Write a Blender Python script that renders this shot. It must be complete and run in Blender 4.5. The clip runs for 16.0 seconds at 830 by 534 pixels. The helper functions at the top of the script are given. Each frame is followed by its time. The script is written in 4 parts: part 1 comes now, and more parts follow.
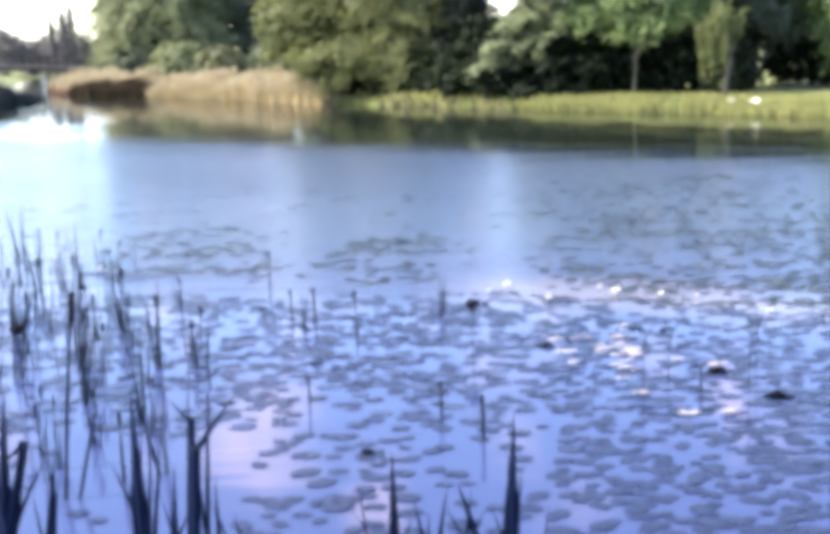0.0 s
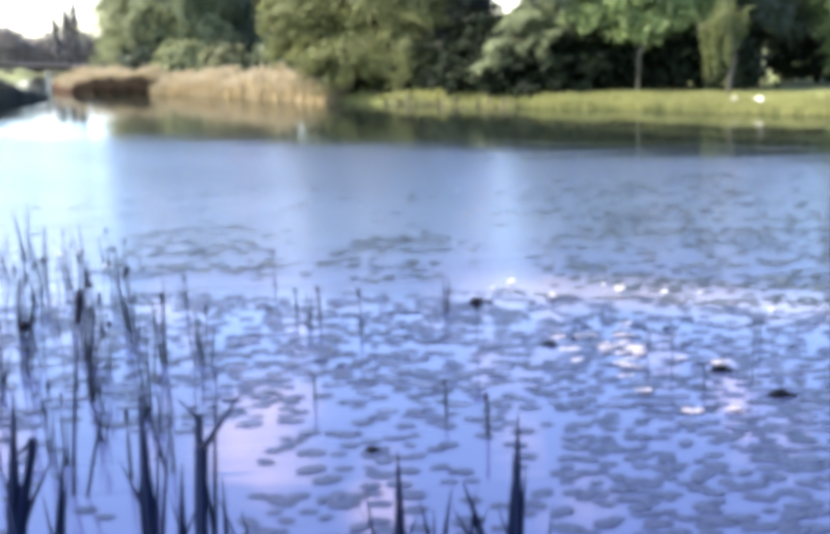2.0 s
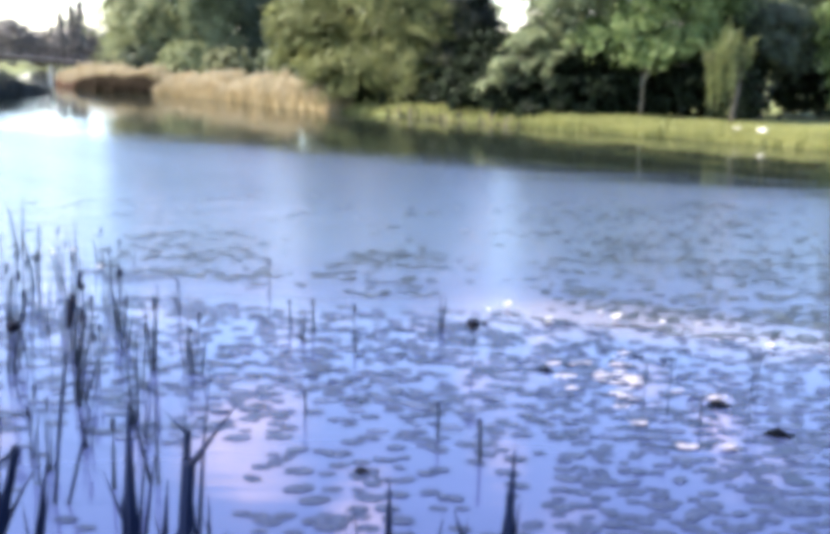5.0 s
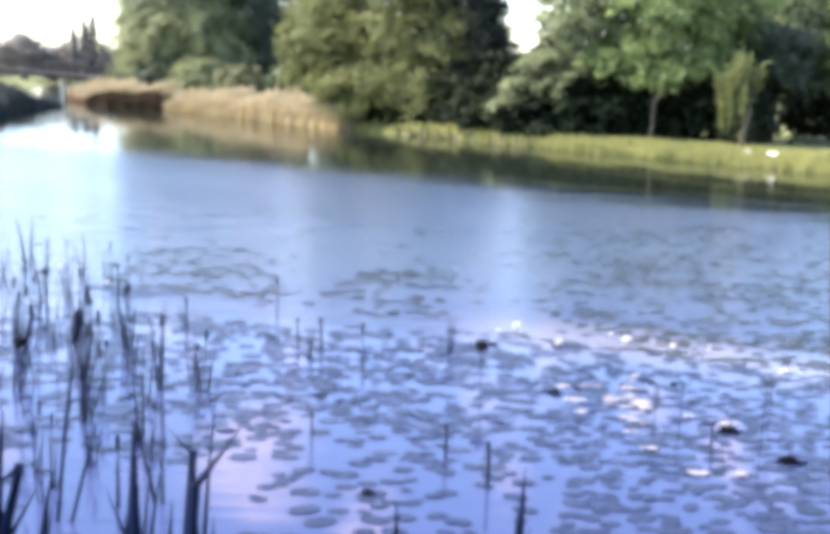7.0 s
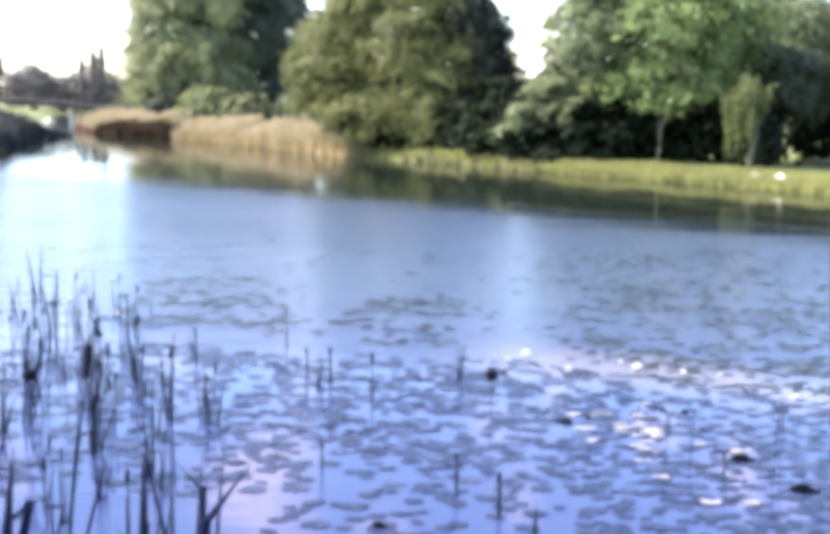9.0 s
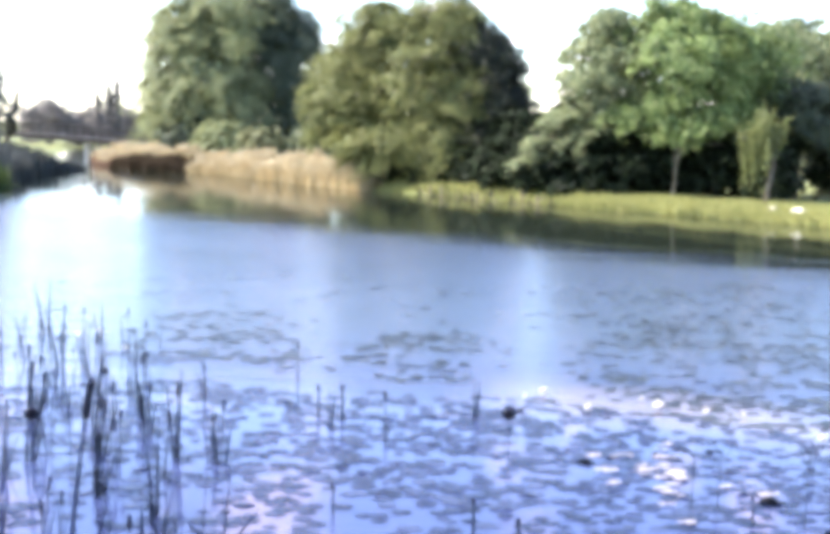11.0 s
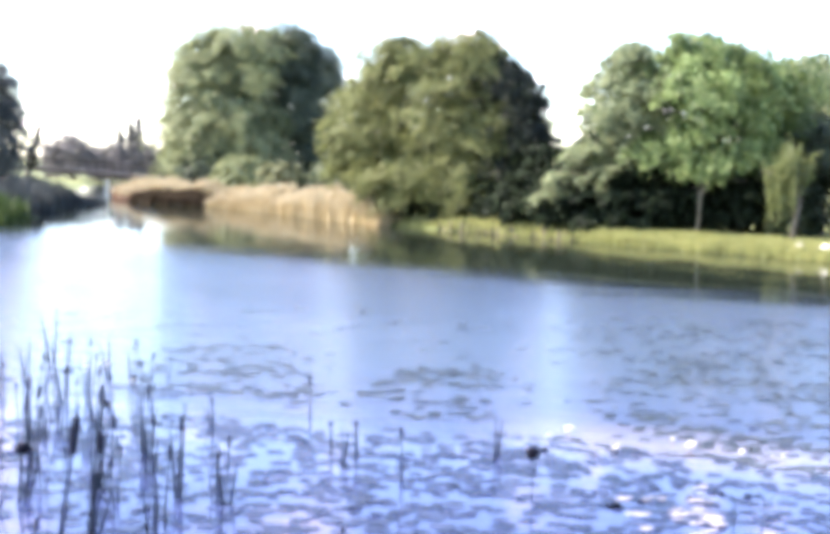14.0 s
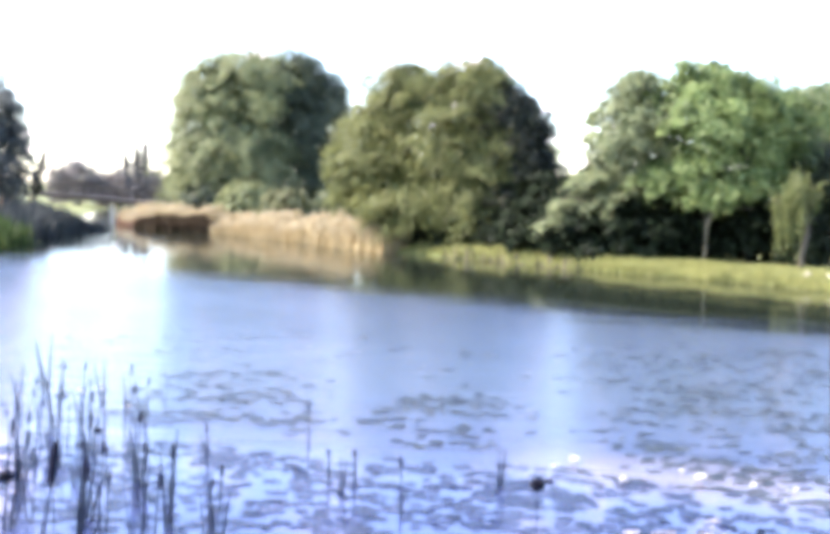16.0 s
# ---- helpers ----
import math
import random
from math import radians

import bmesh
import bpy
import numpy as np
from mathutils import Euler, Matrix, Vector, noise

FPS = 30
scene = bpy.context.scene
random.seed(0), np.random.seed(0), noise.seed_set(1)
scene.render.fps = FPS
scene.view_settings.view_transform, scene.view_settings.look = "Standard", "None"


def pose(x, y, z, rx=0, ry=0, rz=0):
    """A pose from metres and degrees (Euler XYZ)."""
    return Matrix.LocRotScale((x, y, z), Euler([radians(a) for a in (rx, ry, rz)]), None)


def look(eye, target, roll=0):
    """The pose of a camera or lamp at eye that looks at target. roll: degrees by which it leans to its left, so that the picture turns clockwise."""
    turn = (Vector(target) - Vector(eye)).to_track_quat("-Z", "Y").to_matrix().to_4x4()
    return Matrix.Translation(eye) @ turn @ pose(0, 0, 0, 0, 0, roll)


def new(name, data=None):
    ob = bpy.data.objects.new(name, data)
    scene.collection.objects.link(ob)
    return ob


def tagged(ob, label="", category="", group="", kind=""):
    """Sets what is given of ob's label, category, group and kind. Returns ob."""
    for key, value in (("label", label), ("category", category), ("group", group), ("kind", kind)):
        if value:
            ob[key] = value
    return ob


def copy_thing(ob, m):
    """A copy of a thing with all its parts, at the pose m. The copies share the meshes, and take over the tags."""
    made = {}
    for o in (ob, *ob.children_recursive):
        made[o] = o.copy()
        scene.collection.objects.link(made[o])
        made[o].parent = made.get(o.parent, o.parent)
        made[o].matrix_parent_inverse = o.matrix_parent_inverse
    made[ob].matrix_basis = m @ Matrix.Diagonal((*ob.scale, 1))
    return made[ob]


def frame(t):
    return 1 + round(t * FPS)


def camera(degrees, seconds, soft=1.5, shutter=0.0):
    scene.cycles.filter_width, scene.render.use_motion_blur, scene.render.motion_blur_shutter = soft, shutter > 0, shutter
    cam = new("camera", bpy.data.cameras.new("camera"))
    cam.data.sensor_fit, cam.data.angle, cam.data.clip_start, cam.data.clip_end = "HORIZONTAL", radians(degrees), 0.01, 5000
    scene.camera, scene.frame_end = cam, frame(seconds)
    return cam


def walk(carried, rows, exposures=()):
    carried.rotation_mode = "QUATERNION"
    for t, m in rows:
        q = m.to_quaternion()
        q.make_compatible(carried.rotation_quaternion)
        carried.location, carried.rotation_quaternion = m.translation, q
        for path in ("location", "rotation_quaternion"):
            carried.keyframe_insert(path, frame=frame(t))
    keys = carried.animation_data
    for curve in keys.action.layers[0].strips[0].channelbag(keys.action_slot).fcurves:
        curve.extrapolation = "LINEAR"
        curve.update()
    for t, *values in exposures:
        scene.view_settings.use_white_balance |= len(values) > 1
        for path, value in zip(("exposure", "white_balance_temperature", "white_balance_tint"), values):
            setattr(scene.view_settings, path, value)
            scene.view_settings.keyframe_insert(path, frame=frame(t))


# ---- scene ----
cam = camera(41.0, 16.0, soft=6.8)
PATH = [
    (0, (0.110, -0.229, 2.821), (0.201, 9.565, 0.804), -2.08),
    (0.5, (0.112, -0.222, 2.814), (0.187, 9.575, 0.811), -2.16),
    (1, (0.109, -0.228, 2.825), (0.169, 9.573, 0.842), -2.05),
    (1.5, (0.104, -0.237, 2.829), (0.148, 9.560, 0.825), -2.00),
    (2, (0.096, -0.274, 2.837), (0.159, 9.516, 0.801), -2.05),
    (2.5, (0.097, -0.254, 2.818), (0.157, 9.533, 0.765), -1.98),
    (3, (0.106, -0.261, 2.822), (0.179, 9.526, 0.774), -2.09),
    (3.5, (0.109, -0.188, 2.840), (0.193, 9.618, 0.884), -1.95),
    (6, (0.020, -0.137, 2.868), (0.156, 9.679, 0.964), 2.22),
    (6.5, (0.027, -0.157, 2.866), (0.134, 9.672, 1.030), 1.76),
    (7, (0.036, -0.073, 2.861), (0.089, 9.771, 1.098), 1.63),
    (7.5, (0.033, -0.078, 2.855), (0.094, 9.770, 1.120), 1.76),
    (8, (0.020, -0.074, 2.854), (0.020, 9.783, 1.168), 1.66),
    (8.5, (0.027, -0.103, 2.871), (0.022, 9.753, 1.184), 1.55),
    (9, (0.033, -0.064, 2.901), (0.005, 9.816, 1.357), 1.01),
    (11.5, (0.021, 0.289, 2.836), (-0.159, 10.210, 1.593), 1.08),
    (12, (0.031, 0.330, 2.792), (-0.143, 10.249, 1.539), 1.30),
    (12.5, (0.032, 0.369, 2.788), (-0.185, 10.293, 1.573), 1.06),
    (13, (0.020, 0.613, 2.772), (-0.250, 10.561, 1.788), 1.09),
    (13.5, (0.033, 0.807, 2.726), (-0.294, 10.760, 1.816), 0.89),
    (14, (0.024, 0.765, 2.727), (-0.317, 10.718, 1.816), 1.19),
    (14.5, (0.023, 0.856, 2.742), (-0.341, 10.817, 1.939), 1.04),
    (15, (0.034, 1.007, 2.669), (-0.366, 10.972, 1.934), 1.27),
    (15.5, (0.044, 1.180, 2.644), (-0.309, 11.151, 1.982), 1.83),
    (16, (0.047, 1.056, 2.665), (-0.348, 11.027, 2.005), 1.52),
]
walk(cam, [(t, look(eye, target, roll)) for t, eye, target, roll in PATH],
     [(0.0, 2.4, 6500, 14), (3.5, 2.4, 6500, 14), (9.0, 2.44, 6500, 14), (11.5, 2.68, 6500, 15), (12.5, 2.69, 6500, 16), (14.0, 2.73, 6500, 17), (16.0, 2.7, 6500, 18)])

# ---- sky and sun ----
SUN_AZ, SUN_EL = radians(-95), radians(40)
SUN_DIR = Vector((math.sin(SUN_AZ) * math.cos(SUN_EL), math.cos(SUN_AZ) * math.cos(SUN_EL), math.sin(SUN_EL)))
world = bpy.data.worlds.new("world")
scene.world = world
world.use_nodes = True
wn, wl = world.node_tree.nodes, world.node_tree.links
wn.clear()
sky = wn.new("ShaderNodeTexSky")
sky.sky_type, sky.sun_disc = "NISHITA", False
sky.sun_elevation, sky.sun_rotation = SUN_EL, SUN_AZ
sky.air_density, sky.dust_density, sky.ozone_density = 1.0, 0.7, 2.8
back = wn.new("ShaderNodeBackground")
back.inputs["Strength"].default_value = 0.15
wout = wn.new("ShaderNodeOutputWorld")
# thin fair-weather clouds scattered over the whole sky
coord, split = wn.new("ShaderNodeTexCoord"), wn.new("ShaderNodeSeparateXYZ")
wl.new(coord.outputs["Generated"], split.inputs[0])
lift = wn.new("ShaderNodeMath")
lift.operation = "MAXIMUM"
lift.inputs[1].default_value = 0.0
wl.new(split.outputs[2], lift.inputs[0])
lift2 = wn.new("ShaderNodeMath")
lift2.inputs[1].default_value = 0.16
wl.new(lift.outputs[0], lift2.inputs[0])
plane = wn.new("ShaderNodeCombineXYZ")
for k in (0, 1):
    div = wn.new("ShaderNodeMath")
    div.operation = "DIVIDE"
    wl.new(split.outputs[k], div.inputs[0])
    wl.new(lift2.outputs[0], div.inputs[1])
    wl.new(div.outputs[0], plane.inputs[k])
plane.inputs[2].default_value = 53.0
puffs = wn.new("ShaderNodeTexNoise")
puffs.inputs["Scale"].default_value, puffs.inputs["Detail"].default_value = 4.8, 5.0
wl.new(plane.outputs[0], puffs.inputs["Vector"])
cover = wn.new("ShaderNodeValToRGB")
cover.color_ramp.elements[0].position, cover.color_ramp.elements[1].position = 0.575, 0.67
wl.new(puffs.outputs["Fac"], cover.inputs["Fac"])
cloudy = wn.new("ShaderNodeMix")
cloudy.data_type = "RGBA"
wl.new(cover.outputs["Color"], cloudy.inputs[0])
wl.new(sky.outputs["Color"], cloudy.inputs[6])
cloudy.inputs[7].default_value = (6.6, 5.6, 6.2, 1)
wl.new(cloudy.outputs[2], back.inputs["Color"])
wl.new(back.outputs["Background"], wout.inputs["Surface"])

sun = new("sun", bpy.data.lights.new("sun", "SUN"))
sun.data.energy, sun.data.angle, sun.data.color = 4.0, radians(0.6), (1.0, 0.91, 0.76)
sun.matrix_world = look(SUN_DIR * 60, (0, 0, 0))


# ---- materials ----
def node_material(name):
    m = bpy.data.materials.new(name)
    m.use_nodes = True
    nt = m.node_tree
    return m, nt, nt.nodes["Principled BSDF"], nt.nodes["Material Output"]


def ramp_node(nt, stops):
    r = nt.nodes.new("ShaderNodeValToRGB")
    while len(r.color_ramp.elements) < len(stops):
        r.color_ramp.elements.new(0.5)
    for e, (p, c) in zip(r.color_ramp.elements, stops):
        e.position, e.color = p, (*c, 1)
    return r


def noise_node(nt, scale, detail=4, stretch=(1, 1, 1), rough=0.55):
    tc = nt.nodes.new("ShaderNodeNewGeometry")
    mp = nt.nodes.new("ShaderNodeMapping")
    mp.inputs["Scale"].default_value = stretch
    n = nt.nodes.new("ShaderNodeTexNoise")
    n.inputs["Scale"].default_value, n.inputs["Detail"].default_value = scale, detail
    n.inputs["Roughness"].default_value = rough
    nt.links.new(tc.outputs["Position"], mp.inputs["Vector"])
    nt.links.new(mp.outputs["Vector"], n.inputs["Vector"])
    return n


def mixed(nt, fac, a, b, mode="MIX"):
    mx = nt.nodes.new("ShaderNodeMix")
    mx.data_type, mx.blend_type = "RGBA", mode
    for sock, v in ((mx.inputs[0], fac), (mx.inputs[6], a), (mx.inputs[7], b)):
        if isinstance(v, bpy.types.NodeSocket):
            nt.links.new(v, sock)
        else:
            sock.default_value = v if isinstance(v, (int, float)) else (*v, 1)
    return mx.outputs[2]


def leaf_material(name, dark, mid, light, rough=0.5, through_light=0.45, patch=0.35):
    """Leaves: colour varies leaf by leaf and in large patches, and some light passes through."""
    m, nt, bsdf, out = node_material(name)
    g = nt.nodes.new("ShaderNodeNewGeometry")
    r = ramp_node(nt, [(0.0, dark), (0.5, mid), (1.0, light)])
    nt.links.new(g.outputs["Random Per Island"], r.inputs["Fac"])
    n = noise_node(nt, 0.6, 3)
    r2 = ramp_node(nt, [(0.35, (0.6, 0.62, 0.55)), (0.7, (1.25, 1.2, 1.0))])
    nt.links.new(n.outputs["Fac"], r2.inputs["Fac"])
    col = mixed(nt, patch, r.outputs["Color"], r2.outputs["Color"], "MULTIPLY")
    nt.links.new(col, bsdf.inputs["Base Color"])
    bsdf.inputs["Roughness"].default_value = rough
    bsdf.inputs["Specular IOR Level"].default_value = 0.2
    tr = nt.nodes.new("ShaderNodeBsdfTranslucent")
    nt.links.new(col, tr.inputs["Color"])
    ms = nt.nodes.new("ShaderNodeMixShader")
    ms.inputs[0].default_value = through_light
    nt.links.new(bsdf.outputs[0], ms.inputs[1])
    nt.links.new(tr.outputs[0], ms.inputs[2])
    nt.links.new(ms.outputs[0], out.inputs["Surface"])
    return m


def rough_material(name, a, b, scale, rough=0.85, bump=0.3, stretch=(1, 1, 1), per_object=0.0):
    m, nt, bsdf, out = node_material(name)
    n1 = noise_node(nt, scale, 6, stretch)
    n2 = noise_node(nt, scale * 0.13, 3)
    r = ramp_node(nt, [(0.3, a), (0.7, b)])
    nt.links.new(n1.outputs["Fac"], r.inputs["Fac"])
    r2 = ramp_node(nt, [(0.3, (0.7, 0.7, 0.7)), (0.7, (1.15, 1.15, 1.1))])
    nt.links.new(n2.outputs["Fac"], r2.inputs["Fac"])
    col = mixed(nt, 1.0, r.outputs["Color"], r2.outputs["Color"], "MULTIPLY")
    nt.links.new(col, bsdf.inputs["Base Color"])
    bsdf.inputs["Roughness"].default_value = rough
    bp = nt.nodes.new("ShaderNodeBump")
    bp.inputs["Strength"].default_value = bump
    nt.links.new(n1.outputs["Fac"], bp.inputs["Height"])
    nt.links.new(bp.outputs["Normal"], bsdf.inputs["Normal"])
    return m


M_LEAF_ASH = leaf_material("leaf_ash", (0.145, 0.172, 0.088), (0.190, 0.218, 0.116), (0.240, 0.268, 0.152))
M_LEAF_DEEP = leaf_material("leaf_deep", (0.010, 0.016, 0.012), (0.017, 0.024, 0.018), (0.029, 0.038, 0.025))
# darker green with half shade mixed in, reused for other dark crowns
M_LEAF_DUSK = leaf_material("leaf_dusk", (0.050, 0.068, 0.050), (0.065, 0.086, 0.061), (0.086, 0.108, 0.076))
# near-black leaves: the canopy's shade is put into their colour
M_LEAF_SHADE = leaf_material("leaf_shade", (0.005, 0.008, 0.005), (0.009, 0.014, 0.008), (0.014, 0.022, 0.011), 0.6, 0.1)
M_LEAF_OLIVE = leaf_material("leaf_olive", (0.097, 0.114, 0.043), (0.140, 0.157, 0.062), (0.190, 0.205, 0.089))
M_LEAF_MAPLE = leaf_material("leaf_maple", (0.055, 0.095, 0.030), (0.135, 0.196, 0.072), (0.258, 0.325, 0.155), patch=0.6)
M_LEAF_WILLOW = leaf_material("leaf_willow", (0.085, 0.106, 0.038), (0.119, 0.140, 0.055), (0.153, 0.174, 0.076))
M_LEAF_GREY = leaf_material("leaf_grey", (0.081, 0.099, 0.054), (0.126, 0.140, 0.076), (0.180, 0.180, 0.099))
# greyed leaves: haze over the side bank is put into the colour
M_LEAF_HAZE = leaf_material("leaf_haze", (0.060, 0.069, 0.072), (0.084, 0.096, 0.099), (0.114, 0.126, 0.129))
M_LEAF_SAGE = leaf_material("leaf_sage", (0.080, 0.105, 0.055), (0.155, 0.190, 0.106), (0.265, 0.300, 0.185), patch=0.6)
# paler still, distance haze painted into the far leaves
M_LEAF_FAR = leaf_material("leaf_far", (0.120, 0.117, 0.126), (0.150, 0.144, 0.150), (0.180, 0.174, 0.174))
M_STRAW = leaf_material("reed_straw", (0.257, 0.200, 0.108), (0.337, 0.272, 0.157), (0.429, 0.358, 0.222), 0.6, 0.25)
# brown dead reeds, darkened further by shade mixed into the colour
M_BROWN = leaf_material("reed_brown", (0.021, 0.013, 0.007), (0.036, 0.024, 0.012), (0.054, 0.036, 0.018), 0.7, 0.1)
M_RUST = leaf_material("reed_rust", (0.096, 0.054, 0.036), (0.144, 0.084, 0.060), (0.192, 0.120, 0.090), 0.7, 0.2)
M_PLUME = leaf_material("reed_plume", (0.330, 0.276, 0.180), (0.390, 0.336, 0.228), (0.450, 0.396, 0.288), 0.8, 0.3)
M_BANK = leaf_material("bank_grass", (0.145, 0.161, 0.053), (0.205, 0.218, 0.079), (0.277, 0.271, 0.119), 0.6, 0.3)
M_SEDGE = leaf_material("bank_sedge", (0.021, 0.042, 0.011), (0.037, 0.063, 0.016), (0.058, 0.084, 0.026), 0.6, 0.3)
# slate copy of the sedge, the bank's shade and haze put into it
M_SEDGE_DARK = leaf_material("dark_sedge", (0.021, 0.027, 0.029), (0.034, 0.041, 0.045), (0.045, 0.055, 0.056), 0.6, 0.1)
M_CATTAIL = leaf_material("cattail_leaf", (0.003, 0.006, 0.02), (0.005, 0.009, 0.03), (0.009, 0.014, 0.042), 0.45, 0.05)
M_REED = leaf_material("thin_reed", (0.005, 0.008, 0.014), (0.009, 0.013, 0.023), (0.014, 0.020, 0.033), 0.45, 0.1)
for stems in (M_REED, M_LEAF_SHADE, M_CATTAIL):
    stems.node_tree.nodes["Principled BSDF"].inputs["Specular IOR Level"].default_value = 0.05
M_HEAD = rough_material("cattail_head", (0.004, 0.004, 0.010), (0.007, 0.008, 0.017), 60, 0.95, 0.4)
M_HEAD.node_tree.nodes["Principled BSDF"].inputs["Specular IOR Level"].default_value = 0.05
M_BARK = rough_material("bark", (0.05, 0.04, 0.03), (0.14, 0.12, 0.09), 9, 0.9, 0.6, (1, 1, 0.2))
M_BARK_PALE = rough_material("bark_pale", (0.108, 0.102, 0.078), (0.204, 0.186, 0.150), 9, 0.85, 0.5, (0.600, 0.600, 0.150))
M_TIMBER = rough_material("weathered_timber", (0.010, 0.007, 0.007), (0.025, 0.018, 0.016), 14, 0.8, 0.4, (0.500, 0.500, 0.100))
M_STAKE = rough_material("stake_wood", (0.06, 0.05, 0.03), (0.18, 0.15, 0.10), 12, 0.85, 0.5, (1, 1, 0.15))
M_CONCRETE = rough_material("pale_concrete", (0.36, 0.34, 0.3), (0.52, 0.5, 0.45), 5, 0.85, 0.25)
M_STONE = rough_material("white_stone", (0.6, 0.59, 0.55), (0.85, 0.84, 0.8), 7, 0.75, 0.3)
M_STONE_GREY = rough_material("grey_stone", (0.2, 0.19, 0.15), (0.33, 0.31, 0.25), 7, 0.85, 0.4)
M_PETAL = rough_material("lily_petal", (0.663, 0.637, 0.612), (0.748, 0.731, 0.714), 25, 0.5, 0.1)
M_STAMEN = rough_material("lily_stamen", (0.6, 0.4, 0.05), (0.75, 0.55, 0.1), 40, 0.7, 0.3)


def ground_material():
    m, nt, bsdf, out = node_material("ground")
    n1, n2 = noise_node(nt, 2.2, 8), noise_node(nt, 0.18, 4)
    r1 = ramp_node(nt, [(0.3, (0.05, 0.07, 0.02)), (0.55, (0.12, 0.14, 0.045)), (0.75, (0.2, 0.19, 0.08))])
    r2 = ramp_node(nt, [(0.35, (0.75, 0.8, 0.7)), (0.65, (1.2, 1.1, 0.9))])
    nt.links.new(n1.outputs["Fac"], r1.inputs["Fac"])
    nt.links.new(n2.outputs["Fac"], r2.inputs["Fac"])
    nt.links.new(mixed(nt, 1.0, r1.outputs["Color"], r2.outputs["Color"], "MULTIPLY"), bsdf.inputs["Base Color"])
    bsdf.inputs["Roughness"].default_value = 0.95
    bp = nt.nodes.new("ShaderNodeBump")
    bp.inputs["Strength"].default_value, bp.inputs["Distance"].default_value = 0.7, 0.1
    nt.links.new(n1.outputs["Fac"], bp.inputs["Height"])
    nt.links.new(bp.outputs["Normal"], bsdf.inputs["Normal"])
    return m


def map_range(nt, value, a, b, lo=0.0, hi=1.0, smooth=True):
    n = nt.nodes.new("ShaderNodeMapRange")
    if smooth:
        n.interpolation_type = "SMOOTHSTEP"
    for k, v in (("From Min", a), ("From Max", b), ("To Min", lo), ("To Max", hi)):
        n.inputs[k].default_value = v
    nt.links.new(value, n.inputs["Value"])
    return n.outputs[0]


def arithmetic(nt, op, *values):
    n = nt.nodes.new("ShaderNodeMath")
    n.operation = op
    for sock, v in zip(n.inputs, values):
        if isinstance(v, bpy.types.NodeSocket):
            nt.links.new(v, sock)
        else:
            sock.default_value = v
    return n.outputs[0]


def along_direction(nt, geo, direction):
    n = nt.nodes.new("ShaderNodeVectorMath")
    n.operation = "DOT_PRODUCT"
    n.inputs[1].default_value = direction
    nt.links.new(geo.outputs["Position"], n.inputs[0])
    return n.outputs["Value"]


def water_material():
    """Pond water: a dark blue body under a gloss that the breeze roughens across the view, and a calm lee along the far bank."""
    m, nt, bsdf, out = node_material("pond_water")
    geo = nt.nodes.new("ShaderNodeNewGeometry")
    place = nt.nodes.new("ShaderNodeSeparateXYZ")
    nt.links.new(geo.outputs["Position"], place.inputs[0])
    bsdf.inputs["IOR"].default_value = 1.33
    # the breeze: none in the lee of the far bank, full in the open, less among the lilies
    gust = noise_node(nt, 0.35, 4, (0.3, 1.3, 1)).outputs["Fac"]
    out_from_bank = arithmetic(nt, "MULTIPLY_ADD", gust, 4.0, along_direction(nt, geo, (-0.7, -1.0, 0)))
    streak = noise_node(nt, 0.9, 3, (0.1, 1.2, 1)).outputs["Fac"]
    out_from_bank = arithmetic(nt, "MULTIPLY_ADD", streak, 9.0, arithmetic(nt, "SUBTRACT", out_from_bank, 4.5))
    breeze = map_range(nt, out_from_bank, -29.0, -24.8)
    among = map_range(nt, along_direction(nt, geo, (-0.16, -1.0, 0)), -13.2, -10.5)
    # thin cat's-paws run along the calm water by the bank
    lane = arithmetic(nt, "MULTIPLY_ADD", gust, 3.0, along_direction(nt, geo, (0.62, 1.0, 0)))
    lanes = map_range(nt, lane, 27.5, 34.5, smooth=False)
    paws = ramp_node(nt, [(0.17, (0, 0, 0)), (0.24, (1, 1, 1)), (0.31, (0, 0, 0)), (0.67, (0, 0, 0)), (0.74, (1, 1, 1)), (0.81, (0, 0, 0))])
    nt.links.new(lanes, paws.inputs["Fac"])
    paw = arithmetic(nt, "MULTIPLY", paws.outputs["Color"], map_range(nt, place.outputs[0], -1.0, 2.5))
    wind = arithmetic(nt, "MAXIMUM", breeze, paw)
    wind = arithmetic(nt, "MULTIPLY", wind, arithmetic(nt, "SUBTRACT", 1.0, arithmetic(nt, "MULTIPLY", among, 0.93)))
    nt.links.new(map_range(nt, wind, 0.0, 1.0, 0.05, 0.175, False), bsdf.inputs["Roughness"])
    # crests lie across the view, so the gloss is drawn out along it
    bsdf.inputs["Anisotropic"].default_value = 0.95
    wave_run = nt.nodes.new("ShaderNodeCombineXYZ")
    wave_run.inputs[1].default_value = 1.0
    nt.links.new(wave_run.outputs[0], bsdf.inputs["Tangent"])
    # the body, with mirrored tones put into its colour: grey-green by the bank, bluest among the lilies; a pale band
    # along the lilies' outer edge
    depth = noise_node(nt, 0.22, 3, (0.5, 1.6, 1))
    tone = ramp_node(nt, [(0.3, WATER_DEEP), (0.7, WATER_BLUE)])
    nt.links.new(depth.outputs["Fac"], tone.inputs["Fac"])
